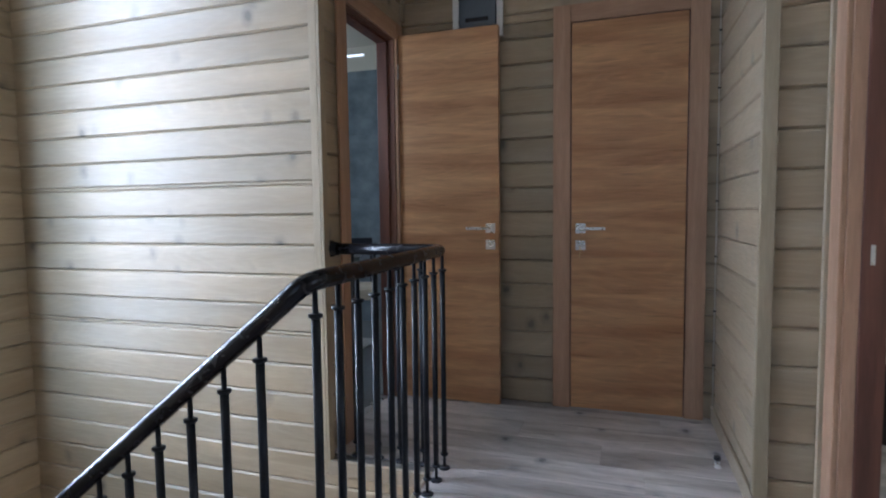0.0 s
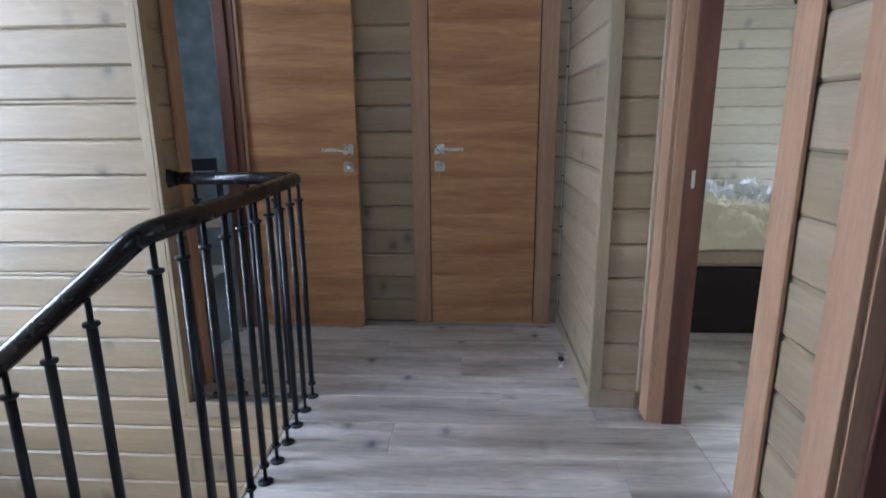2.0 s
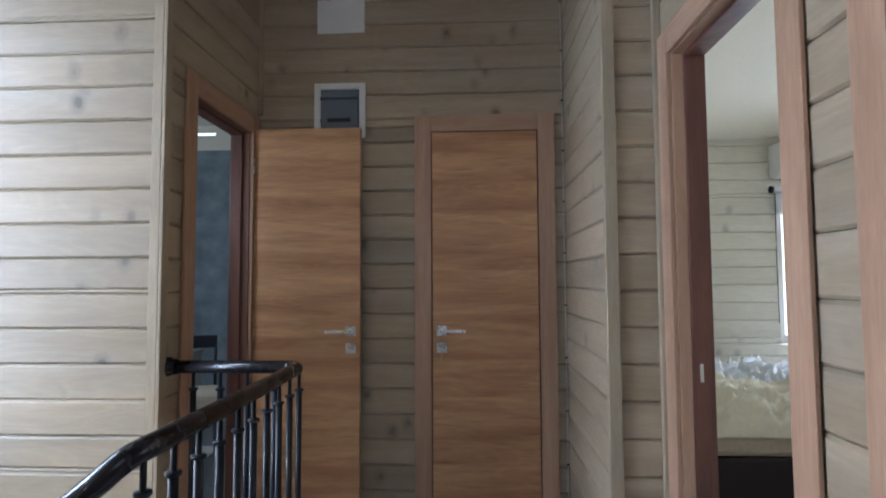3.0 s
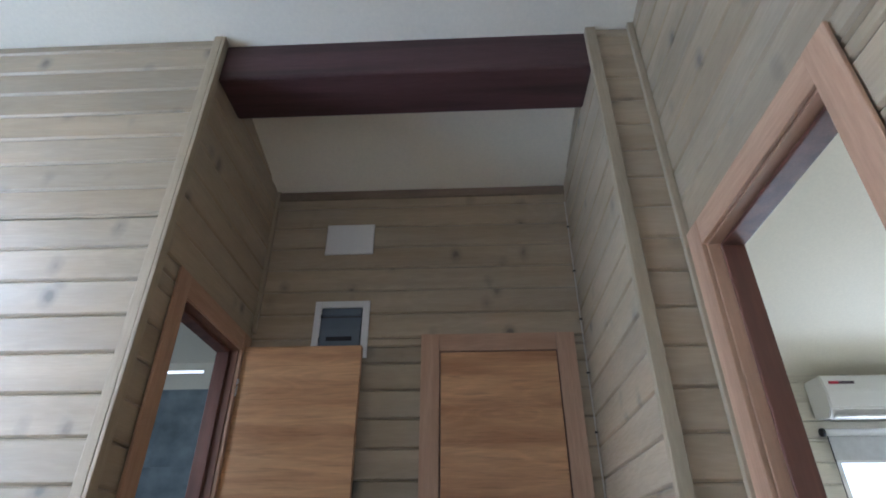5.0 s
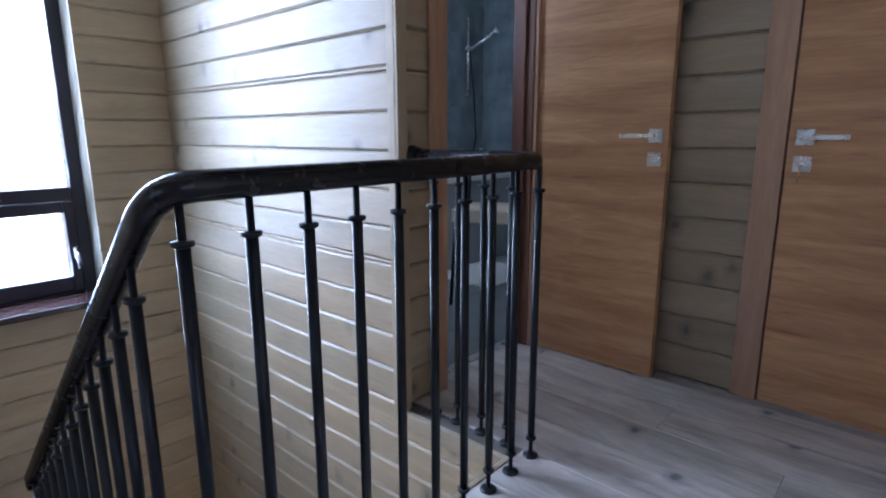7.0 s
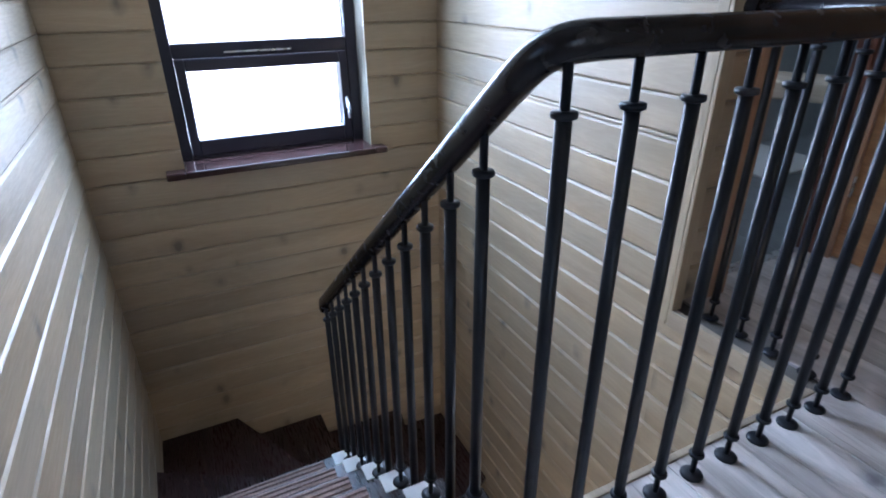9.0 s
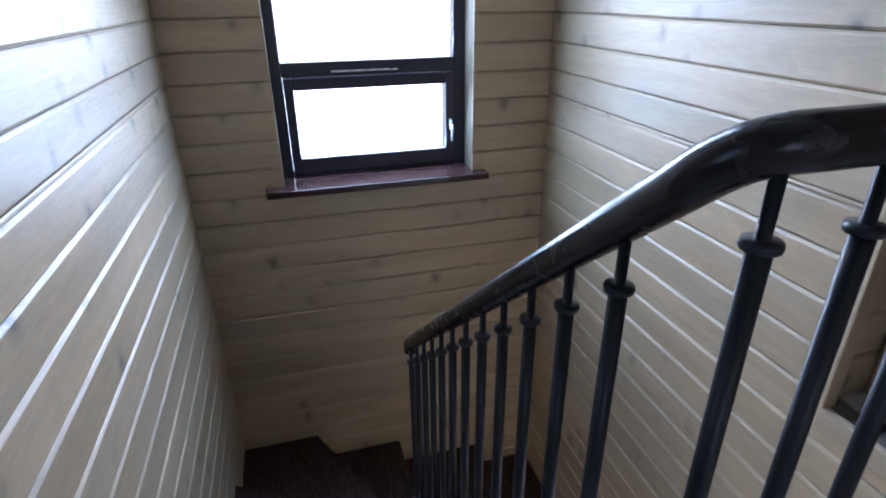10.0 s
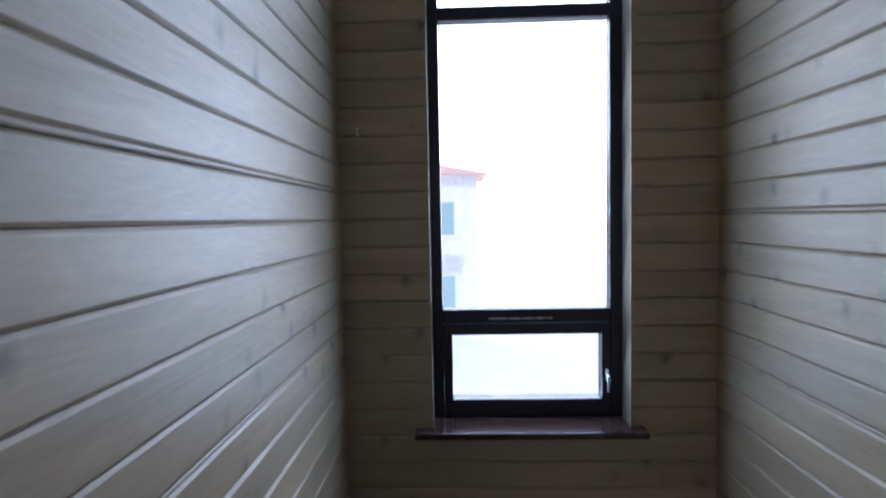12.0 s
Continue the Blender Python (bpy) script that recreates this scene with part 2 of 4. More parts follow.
def prism(bm, outline, z0, z1):
    """An upright block over a plan outline (counter-clockwise)."""
    lo = [bm.verts.new((x, y, z0)) for x, y in outline]
    hi = [bm.verts.new((x, y, z1)) for x, y in outline]
    bm.faces.new(lo[::-1])
    bm.faces.new(hi)
    for i in range(len(lo)):
        j = (i + 1) % len(lo)
        bm.faces.new((lo[i], lo[j], hi[j], hi[i]))
    return bm


def mesh_of(bm, name, material):
    bmesh.ops.recalc_face_normals(bm, faces=bm.faces)
    me = bpy.data.meshes.new(name)
    bm.to_mesh(me)
    bm.free()
    me.materials.append(material)
    return me


def part(name, bm, material, parent, label="", at=None):
    ob = new(name, mesh_of(bm, name, material))
    ob.parent = parent
    if at is not None:
        ob.matrix_local = at
    return tagged(ob, label)


def thing(name, m, label, category, group="", kind=""):
    ob = new(name)
    ob.empty_display_size = 0.1
    ob.matrix_world = m
    return tagged(ob, label, category, group, kind)


def solid(name, bm, material, label="", category="", kind="structure", group=""):
    return tagged(new(name, mesh_of(bm, name, material)), label, category, group, kind)


B = bmesh.new
PITCH, PHASE, THICK = 0.131, 0.004, 0.018
SIDES = {"-y": 0, "+x": 90, "+y": 180, "-x": -90}
board_cache = {}


def board_mesh(length, height, material, bevel=0.0075):
    key = (round(length, 3), round(height, 3), material.name, bevel)
    if key not in board_cache:
        g, d, c = 0.001, THICK, bevel
        prof = [(0, g), (-(d - c), g), (-(d - 0.0012), g + c * 0.86), (-d, g + c * 1.12), (-d, height - g - c * 1.3), (-(d - 0.0012), height - g - c), (-(d - c), height - g), (0, height - g)]
        me = bpy.data.meshes.new("board")
        n = len(prof)
        verts = [(x, y, z) for x in (0.0, length) for y, z in prof]
        faces = [(i, (i + 1) % n, n + (i + 1) % n, n + i) for i in range(n)] + [tuple(range(n))[::-1], tuple(range(n, 2 * n))]
        me.from_pydata(verts, [], faces)
        me.materials.append(material)
        board_cache[key] = me
    return board_cache[key]


def cut(spans, a, b):
    out = []
    for s, e in spans:
        if b <= s or a >= e:
            out.append((s, e))
            continue
        if a > s:
            out.append((s, a))
        if b < e:
            out.append((b, e))
    return out


def board_wall(name, side, face, a0, a1, z0, z1, label, holes=(), core=0.10, doubles=(), face_material=None):
    """A wall faced with level boards: face is the plane of the boards, a0 to a1 its stretch in plan; holes: (a0, a1, z0, z1)."""
    rz = SIDES[side]
    axis = 0 if side in ("-y", "+y") else 1
    sign = {"-y": 1, "+x": -1, "+y": -1, "-x": 1}[side]
    back = face + sign * THICK
    bm = B()
    cells_a = sorted({a0, a1, *(h[0] for h in holes), *(h[1] for h in holes)})
    cells_a = [a for a in cells_a if a0 <= a <= a1]
    for s, e in zip(cells_a, cells_a[1:]):
        zs = [(z0, z1)]
        for h in holes:
            if h[0] < e and h[1] > s:
                zs = cut(zs, h[2], h[3])
        for lo, hi in zs:
            p, q = sorted((back, back + sign * core))
            if axis == 0:
                box(bm, s, e, p, q, lo, hi)
            else:
                box(bm, p, q, s, e, lo, hi)
    wall = solid(name, bm, CORE, label, "wall")
    k = math.floor((z0 - PHASE) / PITCH)
    while PHASE + k * PITCH < z1 - 0.01:
        lo, hi = max(z0, PHASE + k * PITCH), min(z1, PHASE + (k + 1) * PITCH)
        k += 1
        if hi - lo < 0.025:
            continue
        rows = [(lo, hi, [(a0, a1)])]
        for h in holes:
            nxt = []
            for l, u, sp in rows:
                if h[3] <= l or h[2] >= u:
                    nxt.append((l, u, sp))
                    continue
                m0, m1 = max(l, h[2]), min(u, h[3])
                if m0 - l > 0.02:
                    nxt.append((l, m0, sp))
                nxt.append((m0, m1, cut(sp, h[0], h[1])))
                if u - m1 > 0.02:
                    nxt.append((m1, u, sp))
            rows = nxt
        for l, u, sp in rows:
            if u - l < 0.02:
                continue
            for s, e in sp:
                if e - s < 0.01:
                    continue
                start = s if side in ("-y", "+x") else e
                pieces = [(l, u, 0.0075)]
                if any(abs(l - PHASE - d * PITCH) < 0.002 for d in doubles):
                    pieces = [(l, l + 0.014, 0.003), (l + 0.014, u, 0.006)]
                for p0, p1, bev in pieces:
                    ob = new("board", board_mesh(e - s, p1 - p0, face_material or BOARD, bev))
                    ob.parent = wall
                    ob.matrix_local = pose(start, back, p0, 0, 0, rz) if axis == 0 else pose(back, start, p0, 0, 0, rz)
    return wall


# ---- the shell ----
N_Y, S_Y, E_X, FAR_Y, BATH_X, STUB_X, STUB_Y, BED_X = 2.99, 1.216, -0.615, 3.908, -1.092, 0.552, 3.01, 0.75
LOW = -2.93


def ceil_z(y):
    return 3.20 - 0.225 * (y - 2.99)


board_wall("wall_stair_north", "-y", N_Y, WALL_X - 0.12, BATH_X - 0.02, LOW, ceil_z(N_Y), "pale painted pine boarding beside the stairwell", core=0.08, doubles=(9, 4, 17))
board_wall("wall_stair_south", "+y", S_Y, WALL_X - 0.12, E_X, LOW, ceil_z(S_Y), "pale painted pine boarding along the stairs", core=0.10, doubles=(10, 5))
board_wall("wall_stair_window", "+x", WALL_X, S_Y, N_Y, LOW, ceil_z(S_Y), "painted pine boarding round the tall stair window", holes=[(WY0, WY1, WZ0, WZ1)], core=0.30)
board_wall("wall_under_landing", "-y", N_Y, BATH_X - 0.02, E_X - 0.02, LOW, -0.07, "pale boarding below the landing", core=0.06)
board_wall("wall_bath", "+x", BATH_X, N_Y + 0.03, FAR_Y, 0.004, ceil_z(N_Y), "painted pine boarding with the bathroom doorway", holes=[(3.175, 3.84, -0.01, 2.035)], core=0.085)
board_wall("wall_north", "-y", FAR_Y, BATH_X - 0.1, STUB_X + 0.07, 0.004, ceil_z(FAR_Y) + 0.02, "painted pine boarding behind the two doors", holes=[(-0.19, 0.452, -0.01, 2.055)], core=0.10)
board_wall("wall_stub_side", "-x", STUB_X, STUB_Y + 0.02, FAR_Y, 0.004, ceil_z(STUB_Y), "painted pine boarding of a short return wall", core=0.05)
board_wall("wall_stub_front", "-y", STUB_Y, STUB_X + 0.02, BED_X, 0.004, ceil_z(STUB_Y), "painted pine boarding of a short return wall", core=0.05)
board_wall("wall_east", "-x", BED_X, -1.2, STUB_Y, 0.004, 4.1, "painted pine boarding with two doorways", holes=[(2.20, 2.935, -0.01, 2.035), (1.245, 1.955, -0.01, 2.015)], core=0.092)
board_wall("wall_hall_west", "+x", E_X, -1.2, S_Y - 0.12, 0.004, 4.1, "painted pine boarding of the hall", core=0.08)
# the hole is an unseen opening, added for the hall fill light
board_wall("wall_south", "+y", -1.2, E_X, BED_X, 0.004, 4.1, "painted pine boarding at the end of the hall", holes=[(-0.42, 0.52, 0.9, 2.3)], core=0.10)


def slab(name, x0, x1, ya, za, yb, zb, material, label, category, kind="structure", thick=0.1):
    """A sloping sheet between two levels."""
    bm = B()
    vs = [bm.verts.new(p) for p in ((x0, ya, za), (x1, ya, za), (x1, yb, zb), (x0, yb, zb))]
    up = [bm.verts.new(v.co + Vector((0, 0, thick))) for v in vs]
    bm.faces.new(vs[::-1]), bm.faces.new(up)
    for i in range(4):
        bm.faces.new((vs[i], vs[(i + 1) % 4], up[(i + 1) % 4], up[i]))
    return solid(name, bm, material, label, category, kind)


slab("ceiling", -3.3, 0.80, -1.35, ceil_z(-1.35), 4.06, ceil_z(4.06), PLASTER, "off-white textured plaster sloping ceiling", "ceiling")

solid("ceiling_beam", box(B(), BATH_X - 0.005, STUB_X + 0.003, 3.03, 3.285, 2.983, 3.32, 0.012), BEAMWOOD, "dark red-brown stained timber beam under the ceiling", "beam", "thing")

# trims: corner boards, cornice, skirting, floor edge
def strip(name, x0, x1, y0, y1, z0, z1, material=None, label="pale painted corner trim", bevel=0.003):
    return solid(name, box(B(), x0, x1, y0, y1, z0, z1, bevel), material or TRIM, label, "trim")


strip("trim_1", -1.130, -1.0925, 2.976, 2.990, -0.06, ceil_z(2.98))
strip("trim_2", -1.0922, -1.078, 2.976, 3.020, -0.06, ceil_z(3.0))
strip("trim_3", 0.540, 0.586, 2.997, 3.009, 0.075, ceil_z(3.0) - 0.004)
strip("trim_4", 0.540, 0.552, 3.009, 3.032, 0.075, ceil_z(3.02) - 0.004)
strip("trim_5", 0.722, 0.749, 2.984, 3.008, 0.075, ceil_z(3.0))
strip("trim_6", -1.0915, -1.070, 3.885, 3.906, 2.13, ceil_z(3.9))
strip("cornice", -1.110, 0.550, 3.886, 3.907, 2.938, 2.988, BATTEN, "brownish batten under the ceiling, darkened for its shade")
strip("baseboard", 0.538, 0.5515, 2.998, 3.905, 0.0, 0.075, BASE, "pale painted skirting board", 0.004)
strip("baseboard_2", 0.538, 0.722, 2.996, 3.009, 0.0, 0.0745, BASE, "pale painted skirting board", 0.004)
strip("trim_7", BATH_X, E_X, 2.976, 2.998, -0.070, -0.006, BASE, "pale painted floor edge trim")
strip("trim_8", E_X - 0.018, E_X, 1.205, 2.99, -0.16, 0.004, BASE, "pale painted floor edge trim")
strip("threshold", -1.205, -1.165, 3.215, 3.795, -0.004, 0.006, CHROME, "narrow metal threshold strip in the bathroom doorway", 0.002)

# floors
sub = B()
box(sub, E_X, BED_X + 0.12, -1.3, FAR_Y + 0.12, -0.14, -0.009)
box(sub, BATH_X - 0.06, E_X, N_Y + 0.01, FAR_Y + 0.12, -0.14, -0.009)
floor = solid("floor", sub, SUBFLOOR, "grey oak laminate planks on the landing", "floor")
sub = B()
box(sub, BED_X + 0.12, 3.75, -1.3, 5.3, -0.14, -0.009)
floor_bed = solid("floor_bedroom", sub, SUBFLOOR, "grey oak laminate planks in the bedroom", "floor")
plank_cache = {}


def plank(parent, x0, x1, y0, y1):
    key = (round(x1 - x0, 3), round(y1 - y0, 3))
    if key not in plank_cache:
        w, h, e = key[0] - 0.0008, key[1] - 0.0008, 0.0016
        me = bpy.data.meshes.new("plank")
        lo = [(0, 0, -0.009), (w, 0, -0.009), (w, h, -0.009), (0, h, -0.009)]
        mid = [(0, 0, -e), (w, 0, -e), (w, h, -e), (0, h, -e)]
        top = [(e, e, 0), (w - e, e, 0), (w - e, h - e, 0), (e, h - e, 0)]
        f = [(8, 9, 10, 11)] + [(a + i, a + (i + 1) % 4, a + 4 + (i + 1) % 4, a + 4 + i) for a in (0, 4) for i in range(4)]
        me.from_pydata(lo + mid + top, [], f)
        me.materials.append(LAMINATE)
        plank_cache[key] = me
    ob = new("plank", plank_cache[key])
    ob.parent = parent
    ob.matrix_local = pose(x0, y0, 0)


ROW, LONG = 0.197, 1.29
JOINTS = {0: -0.204, 1: 0.568, 2: -0.21, 3: 0.55, 4: 0.20, 5: 0.03, 6: -0.35, 7: 0.30}


def lay(parent, x0, x1, y0, y1, shift=0.0):
    r = math.floor((y0 - 2.266) / ROW)
    while 2.266 + r * ROW < y1 - 0.01:
        a, b = max(y0, 2.266 + r * ROW), min(y1, 2.266 + (r + 1) * ROW)
        j = JOINTS.get(r, random.uniform(0, LONG)) + shift
        j -= math.ceil((j - x0) / LONG) * LONG
        while j < x1 - 0.01:
            s, e = max(x0, j), min(x1, j + LONG)
            if e - s > 0.02 and b - a > 0.012:
                plank(parent, s, e, a, b)
            j += LONG
        r += 1


lay(floor, E_X, BED_X + 0.12, -1.2, N_Y + 0.064)
lay(floor, -1.165, BED_X + 0.12, N_Y + 0.064, FAR_Y + 0.03)
lay(floor_bed, BED_X + 0.12, 3.6, 1.9, 5.2)

# ---- neighbouring rooms ----
for name, args in {
    "wall_bath_west": (-3.0, -2.9, 3.08, 5.87, 0.0, 2.405), "wall_bath_north": (-3.0, -1.2, 5.77, 5.87, 0.0, 2.405),
    "wall_bath_east": (-1.21, -1.11, 4.02, 5.87, 0.0, 2.9), "wall_bath_south": (-3.0, -1.21, 3.08, 3.12, 0.0, 2.9),
}.items():
    solid(name, box(B(), *args), BATHTILE if "west" in name or "north" in name else PLASTER, "dark blue-grey stone-look bathroom wall" if "west" in name or "north" in name else "white plaster bathroom wall", "wall")
solid("wall_bath_upper", box(box(B(), -3.0, -2.9, 3.08, 5.87, 2.405, 3.3), -3.0, -1.2, 5.77, 5.87, 2.405, 3.3), PLASTER, "white plaster above the bathroom tiles", "wall")
slab("ceiling_bath", -3.0, -1.2, 3.08, 2.95, 5.87, 2.62, PLASTER, "white plaster bathroom ceiling", "ceiling")
floor_bath = solid("floor_bath", box(B(), -3.0, -1.19, 3.1, 5.8, -0.14, -0.012), SUBFLOOR, "grey stone-look bathroom floor tiles", "floor")
for ix in range(3):
    for iy in range(5):
        bm = box(B(), 0, 0.597, 0, 0.597, -0.012, -0.002, 0.0015)
        part("tile", bm, BATHFLOOR, floor_bath, at=pose(-2.998 + ix * 0.6, 3.1 + iy * 0.6, 0))
for z in range(4):
    for iy in range(2):
        bm = box(B(), 0, 0.006, 0, 1.197, 0, 0.598, 0.0015)
        part("tile", bm, BATHTILE, bpy.data.objects["wall_bath_west"], at=pose(-2.9, 3.30 + iy * 1.2, z * 0.6))
    bm = box(B(), 0, 1.197, -0.006, 0, 0, 0.598, 0.0015)
    part("tile", bm, BATHTILE, bpy.data.objects["wall_bath_north"], at=pose(-2.885, 5.77, z * 0.6))

board_wall("wall_bedroom_north", "-y", 5.2, 0.83, 3.6, 0.0, 2.30, "cream painted boarding of the bedroom", holes=[(2.33, 3.43, 0.75, 1.86)], core=0.12, face_material=BOARD_CREAM)
# leaves an unseen opening beside the added study light
bm = B()
for y0, y1, z0, z1 in ((-1.3, 0.38, 0, 3.9), (1.62, 5.4, 0, 3.9), (0.38, 1.62, 0, 0.82), (0.38, 1.62, 2.08, 3.9)):
    box(bm, 3.6, 3.7, y0, y1, z0, z1)
solid("wall_bedroom_east", bm, PLASTER, "plain wall of the neighbouring rooms", "wall")
solid("wall_between_rooms", box(B(), 0.845, 3.6, 1.955, 2.06, 0, 3.9), PLASTER, "plain wall between two rooms", "wall")
solid("wall_bedroom_west", box(B(), 0.74, 0.845, 3.07, 5.3, 0, 3.2), PLASTER, "plain bedroom wall", "wall")
solid("wall_study_south", box(B(), 0.845, 3.6, -1.3, -1.2, 0, 3.9), PLASTER, "plain wall", "wall")
slab("ceiling_bedroom", 0.80, 3.7, 2.0, 3.45, 5.3, 2.24, PLASTER, "off-white plaster bedroom ceiling", "ceiling")
slab("ceiling_study", 0.80, 3.7, -1.35, 3.7, 2.0, 3.4, PLASTER, "off-white plaster ceiling", "ceiling")
solid("lower_floor", box(B(), -3.2, 0.8, 1.0, 4.0, LOW - 0.1, LOW), DARKWOOD, "floor of the storey below", "floor")
solid("wall_lower", box(box(B(), E_X + 0.2, E_X + 0.3, 1.1, 3.1, LOW, -0.14), -2.9, E_X + 0.3, 1.0, 1.10, LOW, -0.14), PLASTER, "plain wall under the landing", "wall")
# ---- doors ----
def handle(parent, at, turn, key=False, thumb=False):
    """A lever handle on a square rose with a second square rose below; +x is the way the lever points."""
    rose = part("handle_rose", box(B(), -0.026, 0.026, -0.009, 0, -0.026, 0.026, 0.002), CHROME, parent, "square satin chrome rose", at)
    bm = tube(B(), [(0, 0, 0), (0, -0.03, 0), (0, -0.042, 0)], 0.009, 10)
    box(bm, -0.010, 0.125, -0.052, -0.040, -0.008, 0.008, 0.003)
    lever = part("lever", bm, CHROME, rose, "flat satin chrome lever")
    lever.matrix_local = pose(0, 0, 0, 0, 180 if turn < 0 else 0, 0)
    low = part("lock_rose", box(B(), -0.026, 0.026, -0.009, 0, -0.114, -0.062, 0.002), CHROME, parent, "square satin chrome lock rose", at)
    bm = box(tube(B(), [(0, -0.009, -0.088), (0, -0.016, -0.088)], 0.010, 10), -0.002, 0.002, -0.0165, -0.0155, -0.096, -0.080)
    part("cylinder", bm, CHROME, low)
    if key:
        bm = box(B(), -0.0015, 0.0015, -0.045, -0.014, -0.093, -0.085)
        lathe(bm, [(0.010, -0.001), (0.011, 0.0), (0.010, 0.001)], 12, (0, -0.05, -0.089))
        part("key", bm, CHROME, low)
        bm = tube(B(), [(0, -0.05, -0.092), (0.003, -0.052, -0.115), (-0.004, -0.05, -0.150)], 0.0022, 6)
        part("key_tag", bm, BRASS, low, "small brass key hanging from the lock")


def door(name, m, width, top, wall_depth, label, casing=0.088, both=False, lining=None):
    """A doorway: lining, stops and casing; x runs along the opening, y into the wall, from the face of the boards."""
    d = thing(name, m, label, "door", kind="structure")
    p = 0.016
    gap = 0.005
    part("casing", box(box(B(), -casing, 0.0, -p, -gap, 0, top + casing, 0.002), -0.05, -0.001, -gap - 0.001, 0.0, 0, top + 0.05), CASING, d)
    part("casing", box(box(B(), width, width + casing, -p, -gap, 0, top + casing, 0.002), width + 0.001, width + 0.05, -gap - 0.001, 0.0, 0, top + 0.05), CASING, d)
    part("head_casing", box(box(B(), 0.0005, width - 0.0005, -p + 0.0015, -gap, top, top + casing, 0.002), 0.0005, width - 0.0005, -gap - 0.001, 0.0, top + 0.001, top + 0.05), HEADC, d)
    for x0, x1 in ((-0.030, 0.004), (width - 0.004, width + 0.030)):
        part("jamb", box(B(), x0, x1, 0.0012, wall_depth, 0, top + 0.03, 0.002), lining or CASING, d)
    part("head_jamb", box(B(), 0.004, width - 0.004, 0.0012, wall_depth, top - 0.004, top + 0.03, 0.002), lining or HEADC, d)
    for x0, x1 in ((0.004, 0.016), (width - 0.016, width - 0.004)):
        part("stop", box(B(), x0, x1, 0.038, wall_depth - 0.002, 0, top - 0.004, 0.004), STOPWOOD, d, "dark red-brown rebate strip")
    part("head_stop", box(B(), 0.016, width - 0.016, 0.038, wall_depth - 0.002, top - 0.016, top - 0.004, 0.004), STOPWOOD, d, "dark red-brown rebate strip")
    if both:
        for x0, x1 in ((-casing, -0.001), (width + 0.001, width + casing)):
            part("casing", box(B(), x0, x1, wall_depth, wall_depth + p, 0, top + casing, 0.002), CASING, d)
    return d


def leaf(parent, at, width, height, label):
    bm = box(B(), 0, width, 0, 0.038, 0, height, 0.0015)
    return part("leaf", bm, VENEER, parent, label, at)


def hinge(parent, at):
    bm = tube(B(), [(0, 0, 0), (0, 0, 0.035)], 0.008, 10)
    tube(bm, [(0, 0, 0.039), (0, 0, 0.078)], 0.008, 10)
    return part("hinge", bm, CHROME, parent, "chrome hinge barrel", at)


# brown lining puts the shade of the gap round the leaf into colour
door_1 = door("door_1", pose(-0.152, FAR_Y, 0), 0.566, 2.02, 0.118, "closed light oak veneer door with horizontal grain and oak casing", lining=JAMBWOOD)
lf = leaf(door_1, pose(0.0065, -0.013, 0.006), 0.553, 2.008, "oak veneer door leaf with level grain")
handle(lf, pose(0.048, 0, 0.957), 1, key=True)

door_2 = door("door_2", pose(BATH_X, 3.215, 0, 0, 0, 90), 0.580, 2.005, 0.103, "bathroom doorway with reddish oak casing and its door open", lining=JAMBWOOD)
lf = leaf(door_2, pose(0, 0, 0), 0.560, 2.018, "oak veneer door leaf standing open")
lf.matrix_local = door_2.matrix_world.inverted() @ pose(-1.0745, 3.812, 0.008)
handle(lf, pose(0.560 - 0.045, 0, 0.960), -1)
for z in (0.25, 1.79):
    h = hinge(door_2, pose(0, 0, 0))
    h.matrix_local = door_2.matrix_world.inverted() @ pose(-1.078, 3.806, z)

door_3 = door("door_3", pose(BED_X, 2.90, 0, 0, 0, -90), 0.665, 2.0, 0.112, "open bedroom doorway with pinkish oak casing")
part("strike_plate", box(box(B(), 0.0035, 0.0052, 0.060, 0.072, 0.885, 0.945, 0.001), 0.0048, 0.0056, 0.063, 0.069, 0.900, 0.930), CHROME, door_3, "small chrome strike plate").matrix_local = pose(0.0122, 0, 0)

door_4 = door("door_4", pose(BED_X, 1.92, 0, 0, 0, -90), 0.64, 1.98, 0.112, "doorway with oak casing and its door opened inwards")
lf = leaf(door_4, pose(0, 0, 0), 0.60, 1.965, "oak veneer door leaf opened into the room")
lf.matrix_local = pose(0.022, 0.119, 0.008, 0, 0, 84)
for z in (0.25, 1.72):
    hinge(door_4, pose(0.018, 0.115, z))

# ---- stair window ----
win = thing("window_1", pose(0, 0, 0), "tall dark-framed stair window with three panes", "window", kind="structure")
fx0, fx1 = -3.085, -3.005


def bar(name, y0, y1, z0, z1, x0=fx0, x1=fx1, parent=win, material=None, label="", bevel=0.006):
    return part(name, box(B(), x0, x1, y0, y1, z0, z1, bevel), material or WINFRAME, parent, label)


WT = WZ1 - 0.06
bar("frame_stile", 1.615, 1.690, 0.13, WT + 0.05)
bar("frame_stile", 2.527, 2.60, 0.13, WT + 0.05)
bar("frame_rail", 1.690, 2.527, 0.13, 0.19)
bar("frame_rail", 1.690, 2.527, 0.655, 0.722)
bar("frame_rail", 1.690, 2.527, 2.150, 2.215)
bar("frame_rail", 1.690, 2.527, WT - 0.01, WT + 0.05)
sash = bar("sash", 1.692, 1.735, 0.192, 0.653, -3.075, -2.990)
for y0, y1, z0, z1 in ((2.482, 2.525, 0.192, 0.653), (1.735, 2.482, 0.192, 0.268), (1.735, 2.482, 0.596, 0.653)):
    bar("sash_bar", y0, y1, z0, z1, -3.075, -2.990, sash)
